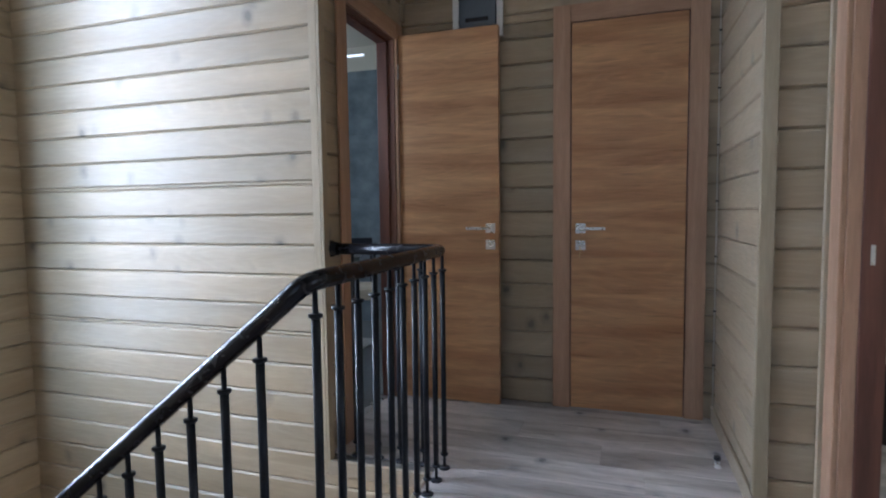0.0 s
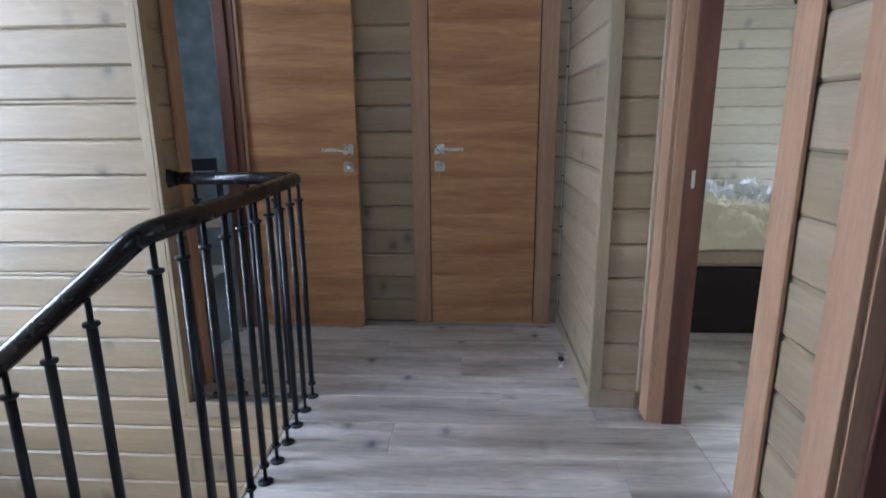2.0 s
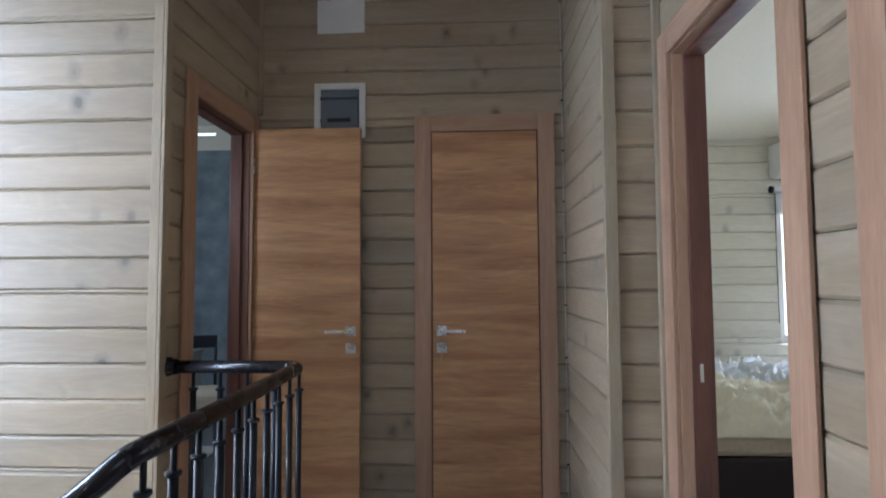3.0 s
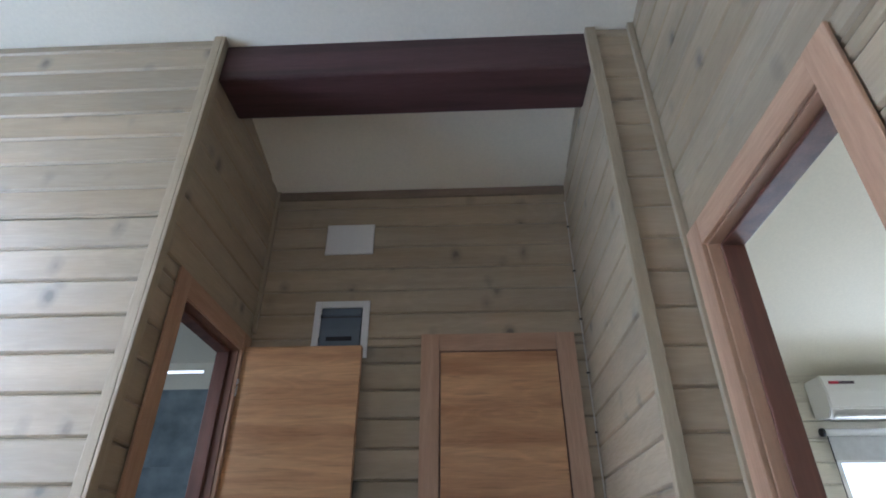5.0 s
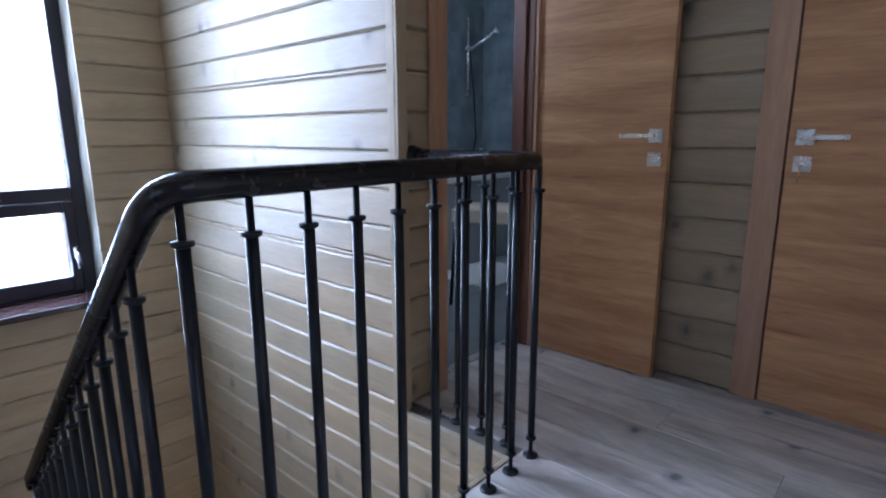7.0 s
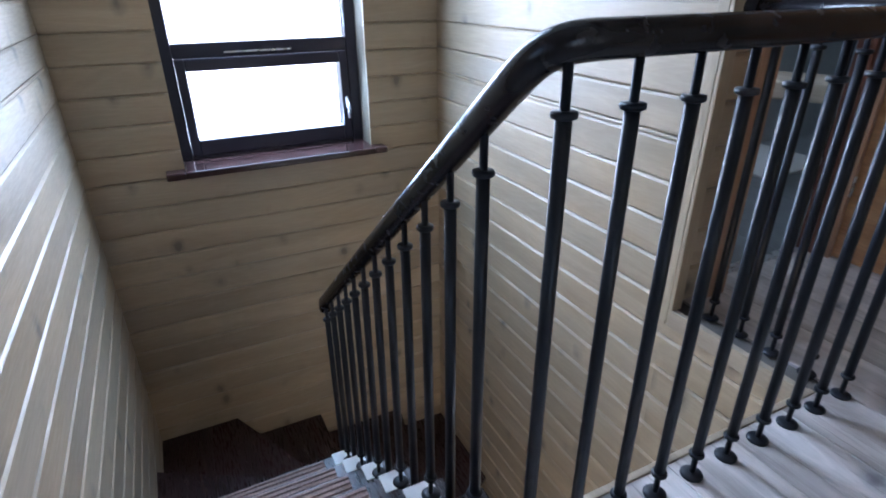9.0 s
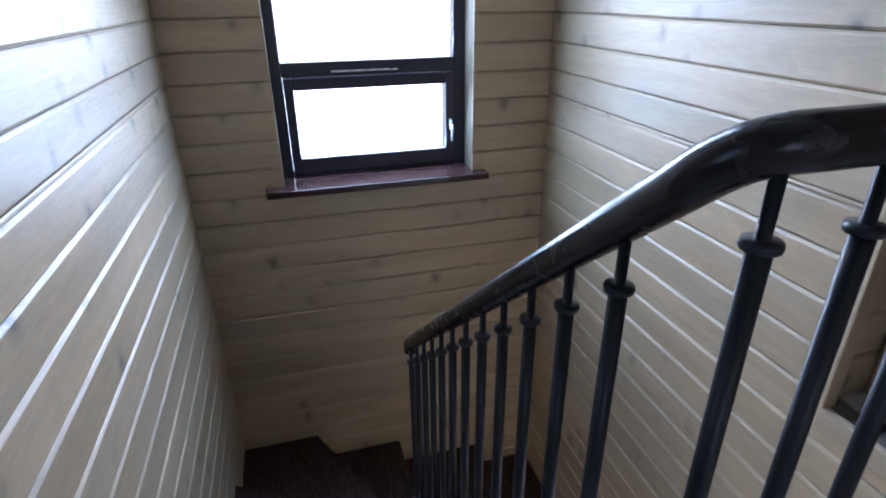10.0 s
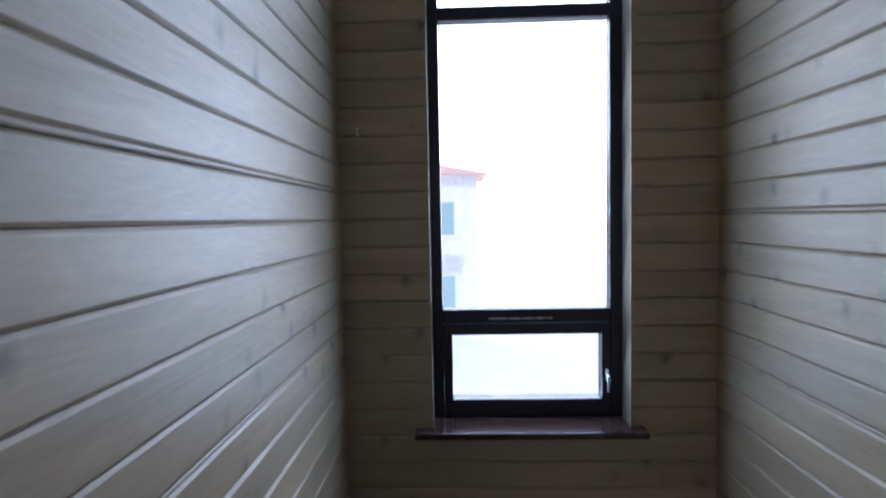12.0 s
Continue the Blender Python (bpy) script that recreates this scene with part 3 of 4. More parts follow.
bm = tube(box(B(), -2.990, -2.983, 2.498, 2.512, 0.36, 0.42, 0.002), [(-2.985, 2.505, 0.39), (-2.962, 2.505, 0.39), (-2.958, 2.505, 0.38), (-2.958, 2.505, 0.31)], 0.006, 8)
part("window_handle", bm, CHROME, sash, "slim grey metal handle")
part("vent_strip", box(B(), -3.004, -3.000, 1.92, 2.24, 0.672, 0.680), CHROME, win, "thin grey strip on the cross rail")
for y0, y1, z0, z1 in ((1.733, 2.484, 0.266, 0.598), (1.688, 2.529, 0.720, 2.152), (1.688, 2.529, 2.213, WT - 0.008)):
    g = part("pane", box(B(), -3.050, -3.044, y0, y1, z0, z1), GLASS, win)
    g.visible_shadow = False
part("window_sill", box(B(), -3.005, -2.778, 1.642, 2.583, 0.143, 0.176, 0.006), SILL, win, "dark red lacquered wooden sill")
part("window_sill_front", box(box(B(), -2.859, -2.776, 1.555, 1.643, 0.1435, 0.1755, 0.006), -2.859, -2.776, 2.582, 2.648, 0.1435, 0.1755, 0.006), SILL, win, "dark red lacquered sill ends")
# boarded reveals
for side, y0, rz in ((1, 2.603, -0), (-1, 1.622, 180)):
    k = 1
    while PHASE + k * PITCH < WZ1 - 0.02:
        l, u = max(0.177, PHASE + k * PITCH), min(WZ1 - 0.012, PHASE + (k + 1) * PITCH)
        k += 1
        if u - l < 0.02:
            continue
        ob = new("reveal_board", board_mesh(0.142, u - l, BOARD))
        ob.parent = win
        ob.matrix_local = pose(-3.004 if side > 0 else -2.862, y0, l, 0, 0, rz)
part("reveal_head", box(B(), -3.004, -2.862, 1.645, 2.58, WZ1 - 0.012, WZ1, 0.002), BASE, win)

hook = thing("wall_hook", pose(WALL_X, 1.308, 1.595), "small pale metal hook on the window wall", "hook")
part("stem", tube(B(), [(-0.004, 0, 0), (0.016, 0, 0), (0.022, 0, 0.004), (0.024, 0, 0.016)], 0.0026, 8), CHROME, hook)
part("plate", box(B(), 0.0, 0.002, -0.005, 0.005, -0.022, 0.022, 0.0008), CHROME, hook)

# ---- staircase ----
RISE, RUN, TOPX = 0.1725, 0.2156, E_X - 0.118
stair = thing("staircase", pose(0, 0, 0), "dark red-brown lacquered winding wooden staircase", "staircase")
PIV = (-1.93, 2.06)
PLANS = []
xe = E_X - 0.018 - 6 * RUN
for k in range(1, 7):
    x1, x0 = TOPX - (k - 1) * RUN, max(xe, TOPX - k * RUN)
    PLANS.append([(x0, S_Y), (x1 + 0.02, S_Y), (x1 + 0.02, 2.07), (x0, 2.07)])
PLANS += [
    [(-2.44, S_Y), (xe + 0.02, S_Y), (xe + 0.02, 2.07), (PIV[0] - 0.03, 2.05)],
    [(WALL_X, S_Y), (-2.42, S_Y), (PIV[0], 2.06), (PIV[0] - 0.02, 2.10), (WALL_X, 1.63)],
    [(WALL_X, 1.60), (PIV[0] - 0.01, 2.05), (PIV[0], 2.14), (WALL_X, 2.12)],
    [(WALL_X, 2.09), (PIV[0], 2.11), (PIV[0], 2.50), (WALL_X, 2.67)],
    [(WALL_X, 2.64), (PIV[0], 2.47), (PIV[0], 2.55), (-2.2, N_Y), (WALL_X, N_Y)],
    [(-2.24, N_Y), (PIV[0], 2.50), (PIV[0] + 0.12, 2.50), (-1.70, N_Y)],
    [(-1.74, N_Y), (PIV[0] + 0.08, 2.47), (-1.40, 2.47), (-1.40, N_Y)],
]
for k, plan in enumerate(PLANS, 1):
    z = -k * RISE
    bm = prism(B(), plan, z - 0.038, z)
    bmesh.ops.bevel(bm, geom=[e for e in bm.edges if abs(e.verts[0].co.z - e.verts[1].co.z) < 1e-4], offset=0.006, segments=2, affect="EDGES")
    part("tread", bm, DARKWOOD, stair)
    if k < 7:
        part("riser", box(B(), max(xe, TOPX - k * RUN), max(xe, TOPX - k * RUN) + 0.018, S_Y, 2.065, z - RISE + 0.001, z - 0.039), DARKWOOD, stair)
part("landing_nosing", box(B(), TOPX - 0.02, E_X - 0.019, S_Y + 0.003, 2.07, -0.038, -0.001, 0.006), DARKWOOD, stair)
part("riser", box(B(), TOPX - 0.001, TOPX + 0.012, S_Y + 0.005, 2.065, -RISE + 0.001, -0.02), DARKWOOD, stair)


def stringer(y0, y1):
    bm = B()
    pts = [(TOPX, -RISE - 0.03), (TOPX, -RISE - 0.30), (xe, -7 * RISE - 0.30), (xe, -7 * RISE - 0.03)]
    fr = [bm.verts.new((x, y0, z)) for x, z in pts]
    bk = [bm.verts.new((x, y1, z)) for x, z in pts]
    bm.faces.new(fr), bm.faces.new(bk[::-1])
    for i in range(4):
        bm.faces.new((fr[i], bk[i], bk[(i + 1) % 4], fr[(i + 1) % 4]))
    return bm


part("stringer", stringer(2.072, 2.112), DARKWOOD, stair)
part("newel_post", box(B(), PIV[0] - 0.03, PIV[0] + 0.04, 2.075, 2.135, LOW, -6 * RISE - 0.05, 0.004), DARKWOOD, stair)
for k in range(1, 7):
    x1, x0 = TOPX - (k - 1) * RUN, max(xe, TOPX - k * RUN)
    n, z, bm = int((x1 - x0) / 0.021), -k * RISE, B()
    prof = [(x0 + 0.012, z), (x0 + 0.012, z + 0.004)]
    for i in range(n):
        a = x0 + 0.015 + i * 0.021
        prof += [(a, z + 0.004), (a + 0.003, z + 0.008), (a + 0.011, z + 0.008), (a + 0.014, z + 0.004)]
    prof += [(x1 + 0.012, z + 0.004), (x1 + 0.012, z)]
    ends = [[bm.verts.new((x, y, h)) for x, h in prof] for y in (S_Y + 0.08, 1.92)]
    bm.faces.new(ends[0]), bm.faces.new(ends[1][::-1])
    for i in range(len(prof)):
        i2 = (i + 1) % len(prof)
        bm.faces.new((ends[0][i], ends[1][i], ends[1][i2], ends[0][i2]))
    solid("stair_mat", bm, MAT_CARPET, "brown textile mat on a stair tread", "stair mat", "thing", "stair mats")

PAPER = plain_mat("white_film", (0.80, 0.81, 0.82), 0.55, mottled=0.05, scale=20, bumpy=0.3)
for k in range(1, 7):
    x0, z, w = max(xe, TOPX - k * RUN), -k * RISE, 0.006 * ((k * 5) % 4)
    bm = box(B(), x0 - 0.003, x0 + 0.060, 1.955 + w, 2.040, z, z + 0.003, 0.001)
    box(bm, x0 - 0.006, x0 - 0.003, 1.955 + w, 2.038, z - 0.055 - w, z + 0.003, 0.001)
    solid("tread_cover", bm, PAPER, "white protective film folded over a stair tread end", "tread cover", "thing", "tread covers")

# ---- railing ----
rail = thing("stair_railing", pose(0, 0, 0), "black handrail on slim black metal balusters round the stairwell", "railing")
RZ, RX, RY = 0.905, -0.572, 3.050


pts = [(-1.068, RY - 0.004, RZ), (-0.66, RY - 0.002, RZ)]
pts += [(RX - 0.008 - 0.06 + 0.06 * math.sin(a), RY - 0.06 + 0.06 * math.cos(a), RZ) for a in (math.pi / 2 * i / 8 for i in range(9))]
pts += [(RX, 2.7, RZ), (RX + 0.004, 2.3, RZ)]
r = 0.068
turn = []
for i in range(25):
    a = math.pi / 2 * i / 24
    x, y = RX + 0.007 - r + r * math.cos(a), 2.02 + r - r * math.sin(a)
    ease = (i / 24) ** 2 * (3 - 2 * i / 24)
    turn.append((x, y, RZ - 0.78 * (RX + 0.007 - x) * (0.35 + 0.65 * ease)))
pts += turn
xs = turn[-1][0]
for i in range(1, 13):
    x = xs - i * (xs + 1.865) / 12
    pts.append((x, 2.02, turn[-1][2] - 0.80 * (xs - x)))
pts += [(-1.880, 2.022, pts[-1][2] - 0.022), (-1.888, 2.024, pts[-1][2] - 0.045)]
part("handrail", tube(B(), pts, 0.0242, 20), RAIL, rail, "round black lacquered handrail")
bm = tube(B(), [(-1.092, RY - 0.004, RZ), (-1.078, RY - 0.004, RZ), (-1.070, RY - 0.004, RZ), (-1.050, RY - 0.004, RZ)], [0.036, 0.036, 0.030, 0.028], 18)
part("wall_flange", bm, RAIL, rail, "round black wall flange")


def rail_height(x, y):
    if y > 2.09 or x > -0.62:
        return RZ
    return turn[-1][2] - 0.80 * (xs - x)


bal_cache = {}


def baluster(x, y, z0, z1):
    h = round(z1 - z0, 3)
    if h not in bal_cache:
        shaft = lathe(B(), [(0.0062, 0.0), (0.0062, 0.060), (0.0108, 0.060), (0.0108, h - 0.069), (0.0065, h - 0.069), (0.0065, h)], 12)
        ring = lathe(B(), [(0.011, h - 0.076), (0.0165, h - 0.074), (0.0175, h - 0.070), (0.0165, h - 0.066), (0.007, h - 0.065)], 14)
        ring2 = lathe(B(), [(0.007, 0.056), (0.0155, 0.057), (0.0165, 0.061), (0.0155, 0.065), (0.0112, 0.066)], 14)
        foot = lathe(B(), [(0.024, 0.0), (0.024, 0.004), (0.019, 0.008), (0.008, 0.010)], 16)
        bal_cache[h] = [mesh_of(bm, n, STEEL) for bm, n in ((shaft, "baluster"), (ring, "collar"), (ring2, "collar"), (foot, "foot_plate"))]
    meshes = bal_cache[h]
    ob = new("baluster", meshes[0])
    ob.parent = rail
    ob.matrix_local = pose(x, y, z0)
    for me in meshes[1:]:
        c = new(me.name.split(".")[0], me)
        c.parent = ob


for i in range(10):
    baluster(RX + 0.007 - i * 0.0018, 2.050 + i * (3.040 - 2.050) / 9, 0.0, RZ - 0.012)
for i in range(1, 5):
    baluster(RX - i * 0.1035, RY - 0.004, 0.0, RZ - 0.012)
for i in range(12):
    x = -0.699 - i * 0.1055
    k = min(6, max(0, math.ceil((TOPX - x) / RUN)))
    baluster(x, 2.02, -k * RISE, rail_height(x, 2.02) - 0.012)

# ---- fittings on the far wall ----
plate = thing("cover_plate", pose(-0.642, FAR_Y, 2.670), "plain white plastic cover plate on the boarding", "cover plate")
part("lid", box(B(), -0.131, 0.131, -0.011, 0.0, -0.094, 0.094, 0.004), WHITE, plate)
cab = thing("fuse_box", pose(-0.645, FAR_Y, 2.145), "white flush fuse box with a smoked transparent flap", "fuse box")
for x0, x1, z0, z1 in ((-0.140, -0.105, -0.15, 0.152), (0.105, 0.140, -0.15, 0.152), (-0.105, 0.105, 0.117, 0.152), (-0.105, 0.105, -0.15, -0.115)):
    part("frame", box(B(), x0, x1, -0.014, 0.0, z0, z1, 0.003), WHITE, cab)
part("back", box(B(), -0.105, 0.105, -0.003, 0.0, -0.115, 0.117), plain_mat("breaker_grey", (0.05, 0.055, 0.06), 0.5), cab)
SMOKED = plain_mat("smoked_flap", (0.15, 0.18, 0.215), 0.2, mottled=0.03)


def panel_strip(name, profile, x0, x1, label):
    """A moulded strip of the flap: (y, z) pairs swept along x."""
    bm = B()
    fr = [bm.verts.new((x0, y, z)) for y, z in profile]
    bk = [bm.verts.new((x1, y, z)) for y, z in profile]
    bm.faces.new(fr), bm.faces.new(bk[::-1])
    n = len(profile)
    for i in range(n):
        bm.faces.new((fr[i], bk[i], bk[(i + 1) % n], fr[(i + 1) % n]))
    return part(name, bm, SMOKED, cab, label)


panel_strip("flap_top", [(-0.003, 0.112), (-0.010, 0.110), (-0.016, 0.074), (-0.003, 0.072)], -0.100, 0.100, "blue-grey smoked upper strip")
panel_strip("flap", [(-0.003, 0.064), (-0.006, 0.062), (-0.013, 0.030), (-0.021, -0.005), (-0.023, -0.040), (-0.020, -0.108), (-0.003, -0.110)], -0.100, 0.100, "blue-grey smoked flap")
part("breaker_switches", box(B(), -0.066, 0.062, -0.0245, -0.019, -0.066, -0.044, 0.002), STEEL, cab, "dark row of switches")
for z in (0.068, -0.056):
    part("hinge", box(B(), -0.106, -0.098, -0.018, -0.002, z - 0.010, z + 0.010, 0.002), STEEL, cab)

# cable with clips in the corner
bm = tube(B(), [(0.545, 3.898, 0.03 + 0.15 * i) for i in range(20)], 0.0035, 6)
cable = thing("cable", pose(0, 0, 0), "thin pale cable clipped up the corner of the wall", "cable")
part("cord", bm, plain_mat("cable_grey", (0.55, 0.52, 0.46), 0.5), cable)
for i in range(10):
    part("clip", box(B(), 0.538, 0.552, 3.893, 3.902, 0.28 + 0.27 * i, 0.288 + 0.27 * i, 0.001), STEEL, cable)

stop = thing("door_stop", pose(0.488, 3.367, 0), "small chrome and black rubber door stop on the floor", "door stop")
part("base", lathe(B(), [(0.016, 0), (0.016, 0.006), (0.010, 0.009), (0.008, 0.03), (0.010, 0.032)], 14), CHROME, stop)
part("buffer", lathe(B(), [(0.013, 0.030), (0.014, 0.034), (0.014, 0.042), (0.012, 0.045)], 14), STEEL, stop, "black rubber ring")

# ---- bedroom ----
DARKFAB = plain_mat("dark_bed_fabric", (0.018, 0.010, 0.013), 0.8, mottled=0.15, scale=200)
SHEET = plain_mat("cream_bedding", (0.74, 0.68, 0.54), 0.85, mottled=0.05, scale=60, bumpy=0.15)
SHEETW = plain_mat("blue_white_bedding", (0.66, 0.68, 0.70), 0.85, mottled=0.10, scale=25, bumpy=0.15)
MATTR = plain_mat("mattress_edge", (0.42, 0.35, 0.27), 0.9, mottled=0.08, scale=50)
bed = thing("bed", pose(1.02, 3.79, 0), "unmade double bed with a dark upholstered base", "bed")
part("base", box(B(), 0, 1.7, 0, 1.39, 0.0, 0.355, 0.012), DARKFAB, bed)
part("mattress", box(B(), 0.02, 1.68, 0.015, 1.38, 0.355, 0.47, 0.03), MATTR, bed, "beige mattress")


def rumpled(name, x0, x1, y0, y1, z, height, material, label, seed, n=64):
    bm = B()
    grid = [[None] * (n + 1) for _ in range(n + 1)]
    for i in range(n + 1):
        for j in range(n + 1):
            u, v = i / n, j / n
            x, y = x0 + u * (x1 - x0), y0 + v * (y1 - y0)
            p = Vector((x * 3.1 + seed, y * 3.1, seed))
            h = 0.55 + 0.5 * noise.noise(p)
            q = Vector((x * 7 + 2 * noise.noise(p * 1.3), y * 9 + seed, 0.3))
            h += 0.8 * (1 - abs(noise.noise(q))) ** 7
            edge = min(1, 9 * min(u, 1 - u, v, 1 - v)) ** 0.5
            grid[i][j] = bm.verts.new((x + 0.03 * noise.noise(p * 2), y + 0.03 * noise.noise(p * 2.3), z + height * h * edge))
    for i in range(n):
        for j in range(n):
            bm.faces.new((grid[i][j], grid[i + 1][j], grid[i + 1][j + 1], grid[i][j + 1])).smooth = True
    low = [bm.verts.new((x, y, z - 0.004)) for x, y in ((x0, y0), (x1, y0), (x1, y1), (x0, y1))]
    bm.faces.new(low[::-1])
    return solid(name, bm, material, label, "bedding", "thing")


rumpled("duvet", 1.03, 2.66, 3.80, 4.72, 0.455, 0.13, SHEET, "rumpled cream duvet on the bed", 1.0)
rumpled("blanket", 1.10, 2.65, 4.55, 5.12, 0.457, 0.16, SHEETW, "rumpled pale patterned blanket on the bed", 5.0)

ac = thing("air_conditioner", pose(2.285, 5.2, 1.95), "white wall-mounted air conditioner under the ceiling", "air conditioner")
bm = B()
prof = [(0, 0.02), (-0.15, 0.0), (-0.205, 0.05), (-0.215, 0.16), (-0.19, 0.265), (0, 0.27)]
a = [bm.verts.new((0.0, y, z)) for y, z in prof]
c = [bm.verts.new((0.80, y, z)) for y, z in prof]
bm.faces.new(a), bm.faces.new(c[::-1])
for i in range(6):
    bm.faces.new((a[i], c[i], c[(i + 1) % 6], a[(i + 1) % 6]))
bmesh.ops.bevel(bm, geom=list(bm.edges), offset=0.008, segments=2, affect="EDGES")
part("casing", bm, WHITE, ac)
part("vane", box(B(), 0.03, 0.77, -0.200, -0.150, -0.004, 0.010, 0.002), WHITE, ac)
for x0, x1, nm, col in ((0.04, 0.10, "label_red", (0.5, 0.03, 0.06)), (0.10, 0.20, "label_dark", (0.08, 0.06, 0.08))):
    part("label", box(B(), x0, x1, -0.2115, -0.2065, 0.205, 0.222), plain_mat(nm, col, 0.5), ac)

win2 = thing("window_2", pose(0, 0, 0), "bedroom window with a white frame under a roller blind", "window", kind="structure")
for y0, y1, z0, z1 in ((2.33, 2.39, 0.75, 1.86), (3.37, 3.43, 0.75, 1.86), (2.39, 3.37, 0.75, 0.81), (2.39, 3.37, 1.80, 1.86)):
    part("window_frame", box(B(), y0, y1, 5.25, 5.31, z0, z1, 0.004), WHITE, win2)
g = part("pane", box(B(), 2.388, 3.372, 5.276, 5.282, 0.808, 1.802), GLASS, win2)
g.visible_shadow = False
blind = thing("roller_blind", pose(0, 0, 0), "half-raised light grey roller blind over the bedroom window", "blind")
part("roller", tube(B(), [(2.29, 5.165, 1.885), (3.46, 5.165, 1.885)], 0.022, 14), WHITE, blind)
part("end_cap", tube(B(), [(2.274, 5.165, 1.885), (2.291, 5.165, 1.885)], 0.027, 14), STEEL, blind, "black end cap")
part("cloth", box(B(), 2.32, 3.44, 5.180, 5.182, 1.715, 1.885), plain_mat("blind_cloth", (0.55, 0.56, 0.56), 0.9), blind)
part("bottom_bar", box(B(), 2.32, 3.44, 5.176, 5.186, 1.700, 1.716, 0.002), WHITE, blind)
part("side_cord", tube(B(), [(2.31, 5.17, 1.87), (2.307, 5.175, 1.4), (2.31, 5.178, 0.9)], 0.003, 6), STEEL, blind)

# ---- bathroom ----
tub = thing("bathtub", pose(-2.89, 4.18, 0), "white bathtub with a grey panel along the dark tiled wall", "bathtub")
part("panel", box(B(), 0.0, 0.565, 0.0, 1.585, 0.0, 0.63, 0.004), plain_mat("tub_panel", (0.32, 0.335, 0.34), 0.4), tub, "grey side panel")
bm = B()
for x0, x1, y0, y1 in ((0, 0.07, 0, 1.585), (0.50, 0.585, 0, 1.585), (0.07, 0.50, 0, 0.09), (0.07, 0.50, 1.50, 1.585)):
    box(bm, x0, x1, y0, y1, 0.632, 0.672, 0.008)
part("rim", bm, WHITE, tub, "white acrylic rim")
bar_t = thing("shower_rail", pose(-2.894, 5.50, 0), "chrome hand shower on a vertical rail", "shower")
part("rail", tube(B(), [(0.04, 0, 1.29), (0.04, 0, 1.93)], 0.010, 10), CHROME, bar_t)
for z in (1.30, 1.92):
    part("bracket", tube(B(), [(0.0, 0, z), (0.04, 0, z)], 0.009, 8), CHROME, bar_t)
part("slider", box(B(), 0.02, 0.065, -0.02, 0.02, 1.66, 1.70, 0.006), CHROME, bar_t)
part("hand_shower", tube(B(), [(0.06, 0.0, 1.67), (0.16, 0.05, 1.74), (0.24, 0.09, 1.80), (0.27, 0.10, 1.815)], [0.010, 0.010, 0.012, 0.030], 10), CHROME, bar_t)
part("hose", tube(B(), [(0.06, 0, 1.66), (0.09, 0.02, 1.3), (0.10, 0.04, 0.95), (0.06, 0.05, 0.80)], 0.007, 8), STEEL, bar_t, "dark shower hose")
part("mixer", tube(B(), [(0.05, -0.12, 0.80), (0.05, 0.20, 0.80)], 0.02, 12), CHROME, bar_t)
for y in (-0.1, 0.18):
    part("tap", tube(B(), [(0.0, y, 0.80), (0.05, y, 0.80), (0.05, y, 0.85)], 0.016, 10), CHROME, bar_t)
for x, y, z, rr in ((-1.888, 4.222, 1.905, 0.085), (-1.99, 4.20, 2.17, 0.0)):
    lampo = thing("pendant_lamp", pose(x, y, 0), "clear glass globe pendant with a black socket and cord" if rr else "black pendant lamp socket on a cord", "pendant lamp")
    part("cord", tube(B(), [(0, 0, z + 0.14), (0, 0, 2.80)], 0.004, 6), STEEL, lampo)
    part("socket", lathe(B(), [(0.022, z + 0.06), (0.028, z + 0.07), (0.024, z + 0.12), (0.008, z + 0.15)], 12), STEEL, lampo)
    if rr:
        gl = bmesh.new()
        bmesh.ops.create_uvsphere(gl, u_segments=24, v_segments=16, radius=rr)
        bmesh.ops.translate(gl, vec=(0, 0, z), verts=gl.verts)
        for f in gl.faces:
            f.smooth = True
        gm = plain_mat("globe_glass", (0.85, 0.9, 0.95), 0.03, mottled=0.0)
        gm.node_tree.nodes["Principled BSDF"].inputs["Transmission Weight"].default_value = 0.92
        gm.node_tree.nodes["Principled BSDF"].inputs["IOR"].default_value = 1.2
        part("globe", gl, gm, lampo, "clear glass globe")
        part("bulb", lathe(B(), [(0.008, z - 0.03), (0.018, z - 0.015), (0.018, z + 0.02), (0.012, z + 0.06)], 12), BRASS, lampo)
    else:
        part("shade", lathe(B(), [(0.055, z - 0.03), (0.05, z + 0.01), (0.026, z + 0.065)], 14), STEEL, lampo)
# bright strip given a glowing face; no lamp is known here
glow_bar = thing("light_strip", pose(-2.62, 5.755, 2.545), "thin white glowing strip high on the bathroom wall", "light strip")
part("profile", box(B(), -0.26, 0.40, -0.012, 0.0, -0.014, 0.014, 0.002), WHITE, glow_bar)
BAR_GLOW, lnt, lb = mat("strip_glow", 0.5, 0, (0.8, 0.85, 0.9))
lb.inputs["Emission Color"].default_value = (0.85, 0.93, 1.0, 1)
lb.inputs["Emission Strength"].default_value = 0.7
part("diffuser", box(B(), -0.255, 0.395, -0.015, -0.012, -0.011, 0.011), BAR_GLOW, glow_bar)
solid("bath_mat", box(B(), -2.30, -1.80, 4.45, 5.05, -0.002, 0.012, 0.004), plain_mat("white_mat", (0.72, 0.72, 0.70), 0.9, scale=150, bumpy=0.4), "white bath mat on the bathroom floor", "bath mat", "thing")
OAKSEAT = wood_mat("pale_oak_seat", (0.62, 0.54, 0.42), (0.48, 0.40, 0.30), 0.5, 0)
chair = thing("chair", pose(-1.68, 4.28, -0.002, 0, 0, 25), "small chair with a pale wooden seat on black metal legs", "chair")
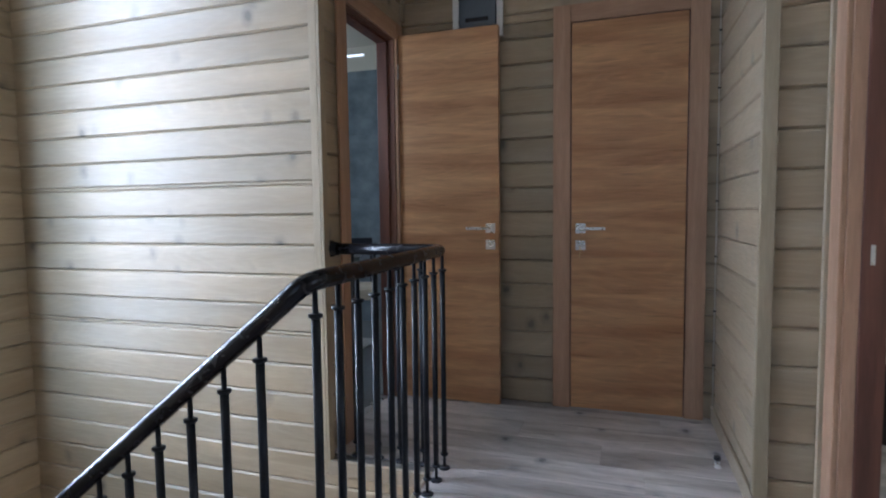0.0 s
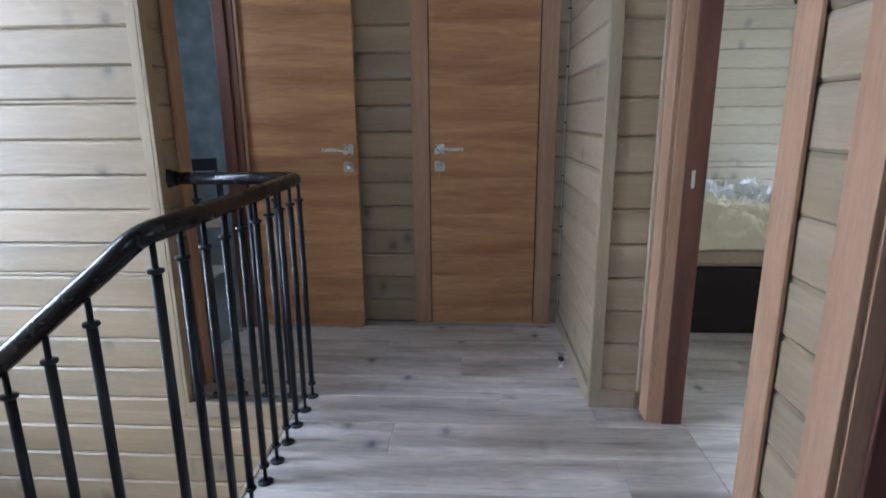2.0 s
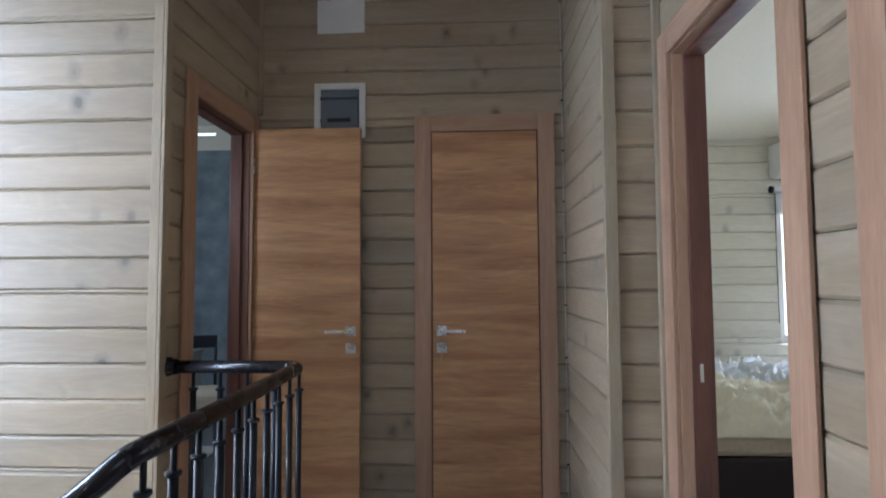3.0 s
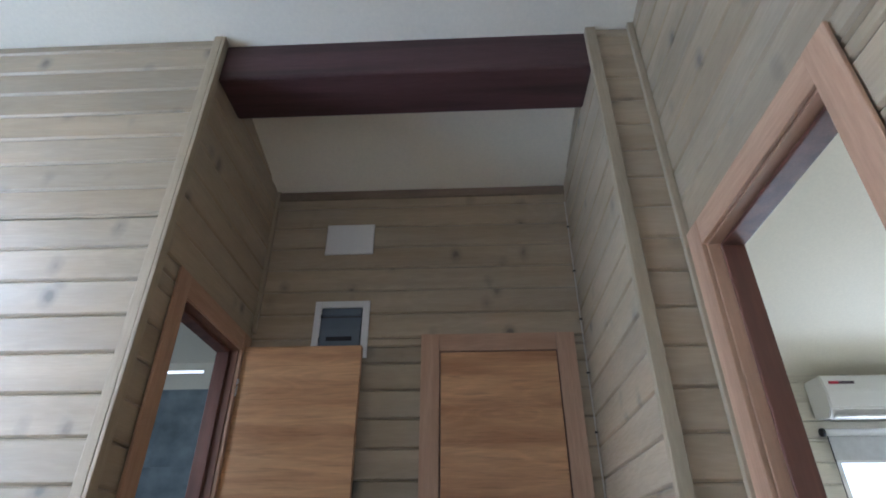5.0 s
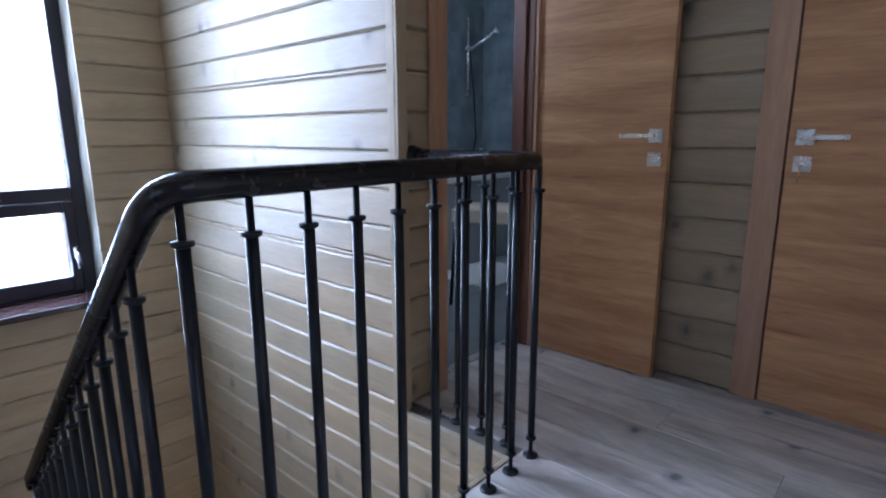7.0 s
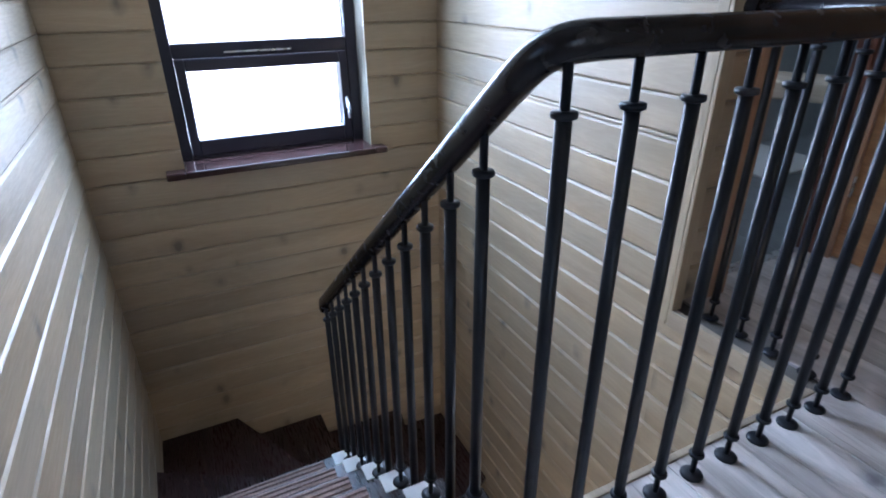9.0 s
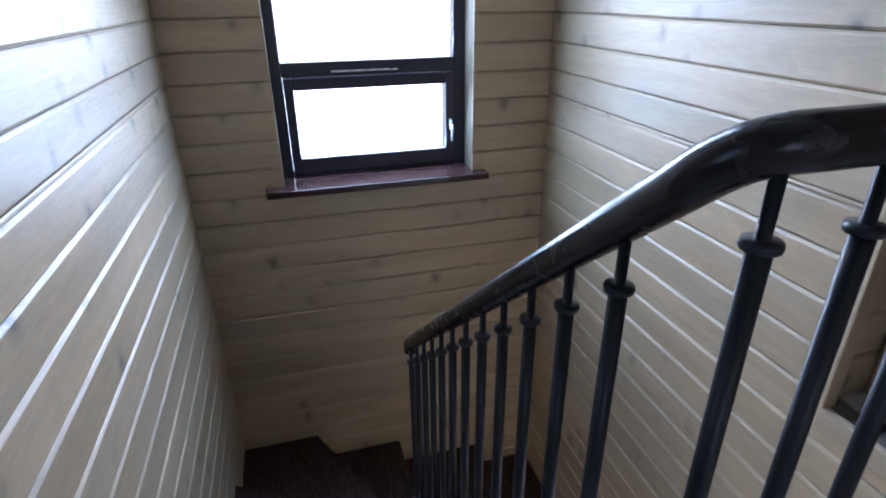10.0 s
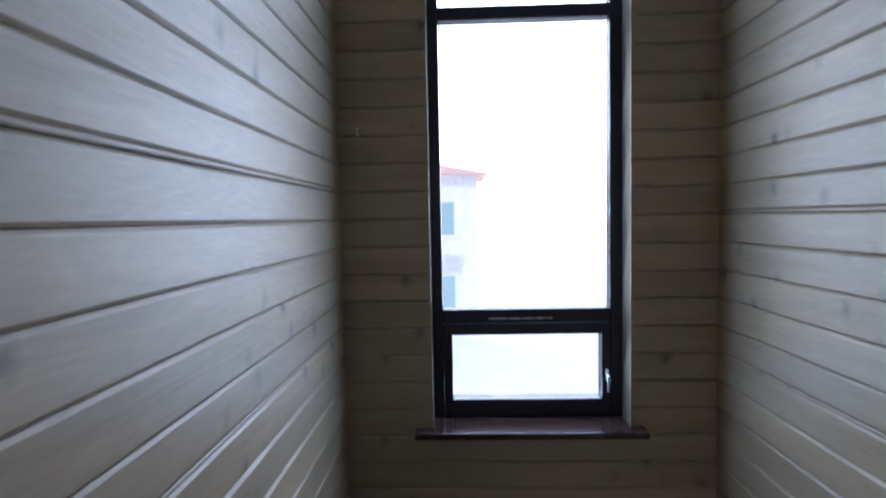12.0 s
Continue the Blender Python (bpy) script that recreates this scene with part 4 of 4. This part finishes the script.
part("seat", box(B(), -0.19, 0.19, -0.18, 0.18, 0.485, 0.565, 0.01), OAKSEAT, chair)
for x in (-0.17, 0.17):
    for y in (-0.16, 0.16):
        part("leg", tube(B(), [(x * 1.12, y * 1.12, 0.0), (x, y, 0.487)], 0.010, 8), STEEL, chair)
    part("rung", tube(B(), [(x * 1.08, -0.172, 0.17), (x * 1.08, 0.172, 0.17)], 0.007, 8), STEEL, chair)
    part("back_post", tube(B(), [(x, 0.165, 0.56), (x * 1.0, 0.20, 0.88)], 0.010, 8), STEEL, chair)
part("back_rail", box(B(), -0.18, 0.18, 0.185, 0.205, 0.80, 0.88, 0.006), STEEL, chair)

# ---- outside ----
HOUSE = plain_mat("house_render", (0.95, 0.92, 0.90), 0.9, scale=3)
HGLASS = plain_mat("house_window", (0.42, 0.58, 0.60), 0.2)
house = thing("house", pose(-26, 4.2, -4.0, 0, 0, 0), "pinkish two-storey house across the street", "house")
part("wall", box(B(), -6, 0, -14.0, -1.6, 0, 7.2), HOUSE, house)
bm = B()
vs = [bm.verts.new(p) for p in ((0.5, -14.5, 7.2), (0.5, -1.1, 7.2), (-6.5, -1.1, 7.2), (-6.5, -14.5, 7.2), (-3, -12.0, 8.0), (-3, -3.6, 8.0))]
for f in ((0, 1, 2, 3), (0, 4, 5, 1), (1, 5, 2), (2, 5, 4, 3), (3, 4, 0)):
    bm.faces.new([vs[i] for i in f])
part("roof", bm, plain_mat("roof_red", (0.72, 0.45, 0.36), 0.9), house)
for y in (-3.2, -5.6, -8.0):
    for z in (0.9, 4.4):
        part("window", box(B(), 0.0, 0.06, y - 0.5, y + 0.5, z, z + 1.5), HGLASS, house)
part("balcony", box(B(), 0.0, 0.9, -6.4, -2.2, 3.5, 3.75), HOUSE, house)
solid("ground", box(B(), -1500, 1500, -1500, 1500, -4.3, -4.0), plain_mat("snowy_ground", (0.9, 0.9, 0.9), 0.9, scale=0.5), "pale open ground round the house", "ground")

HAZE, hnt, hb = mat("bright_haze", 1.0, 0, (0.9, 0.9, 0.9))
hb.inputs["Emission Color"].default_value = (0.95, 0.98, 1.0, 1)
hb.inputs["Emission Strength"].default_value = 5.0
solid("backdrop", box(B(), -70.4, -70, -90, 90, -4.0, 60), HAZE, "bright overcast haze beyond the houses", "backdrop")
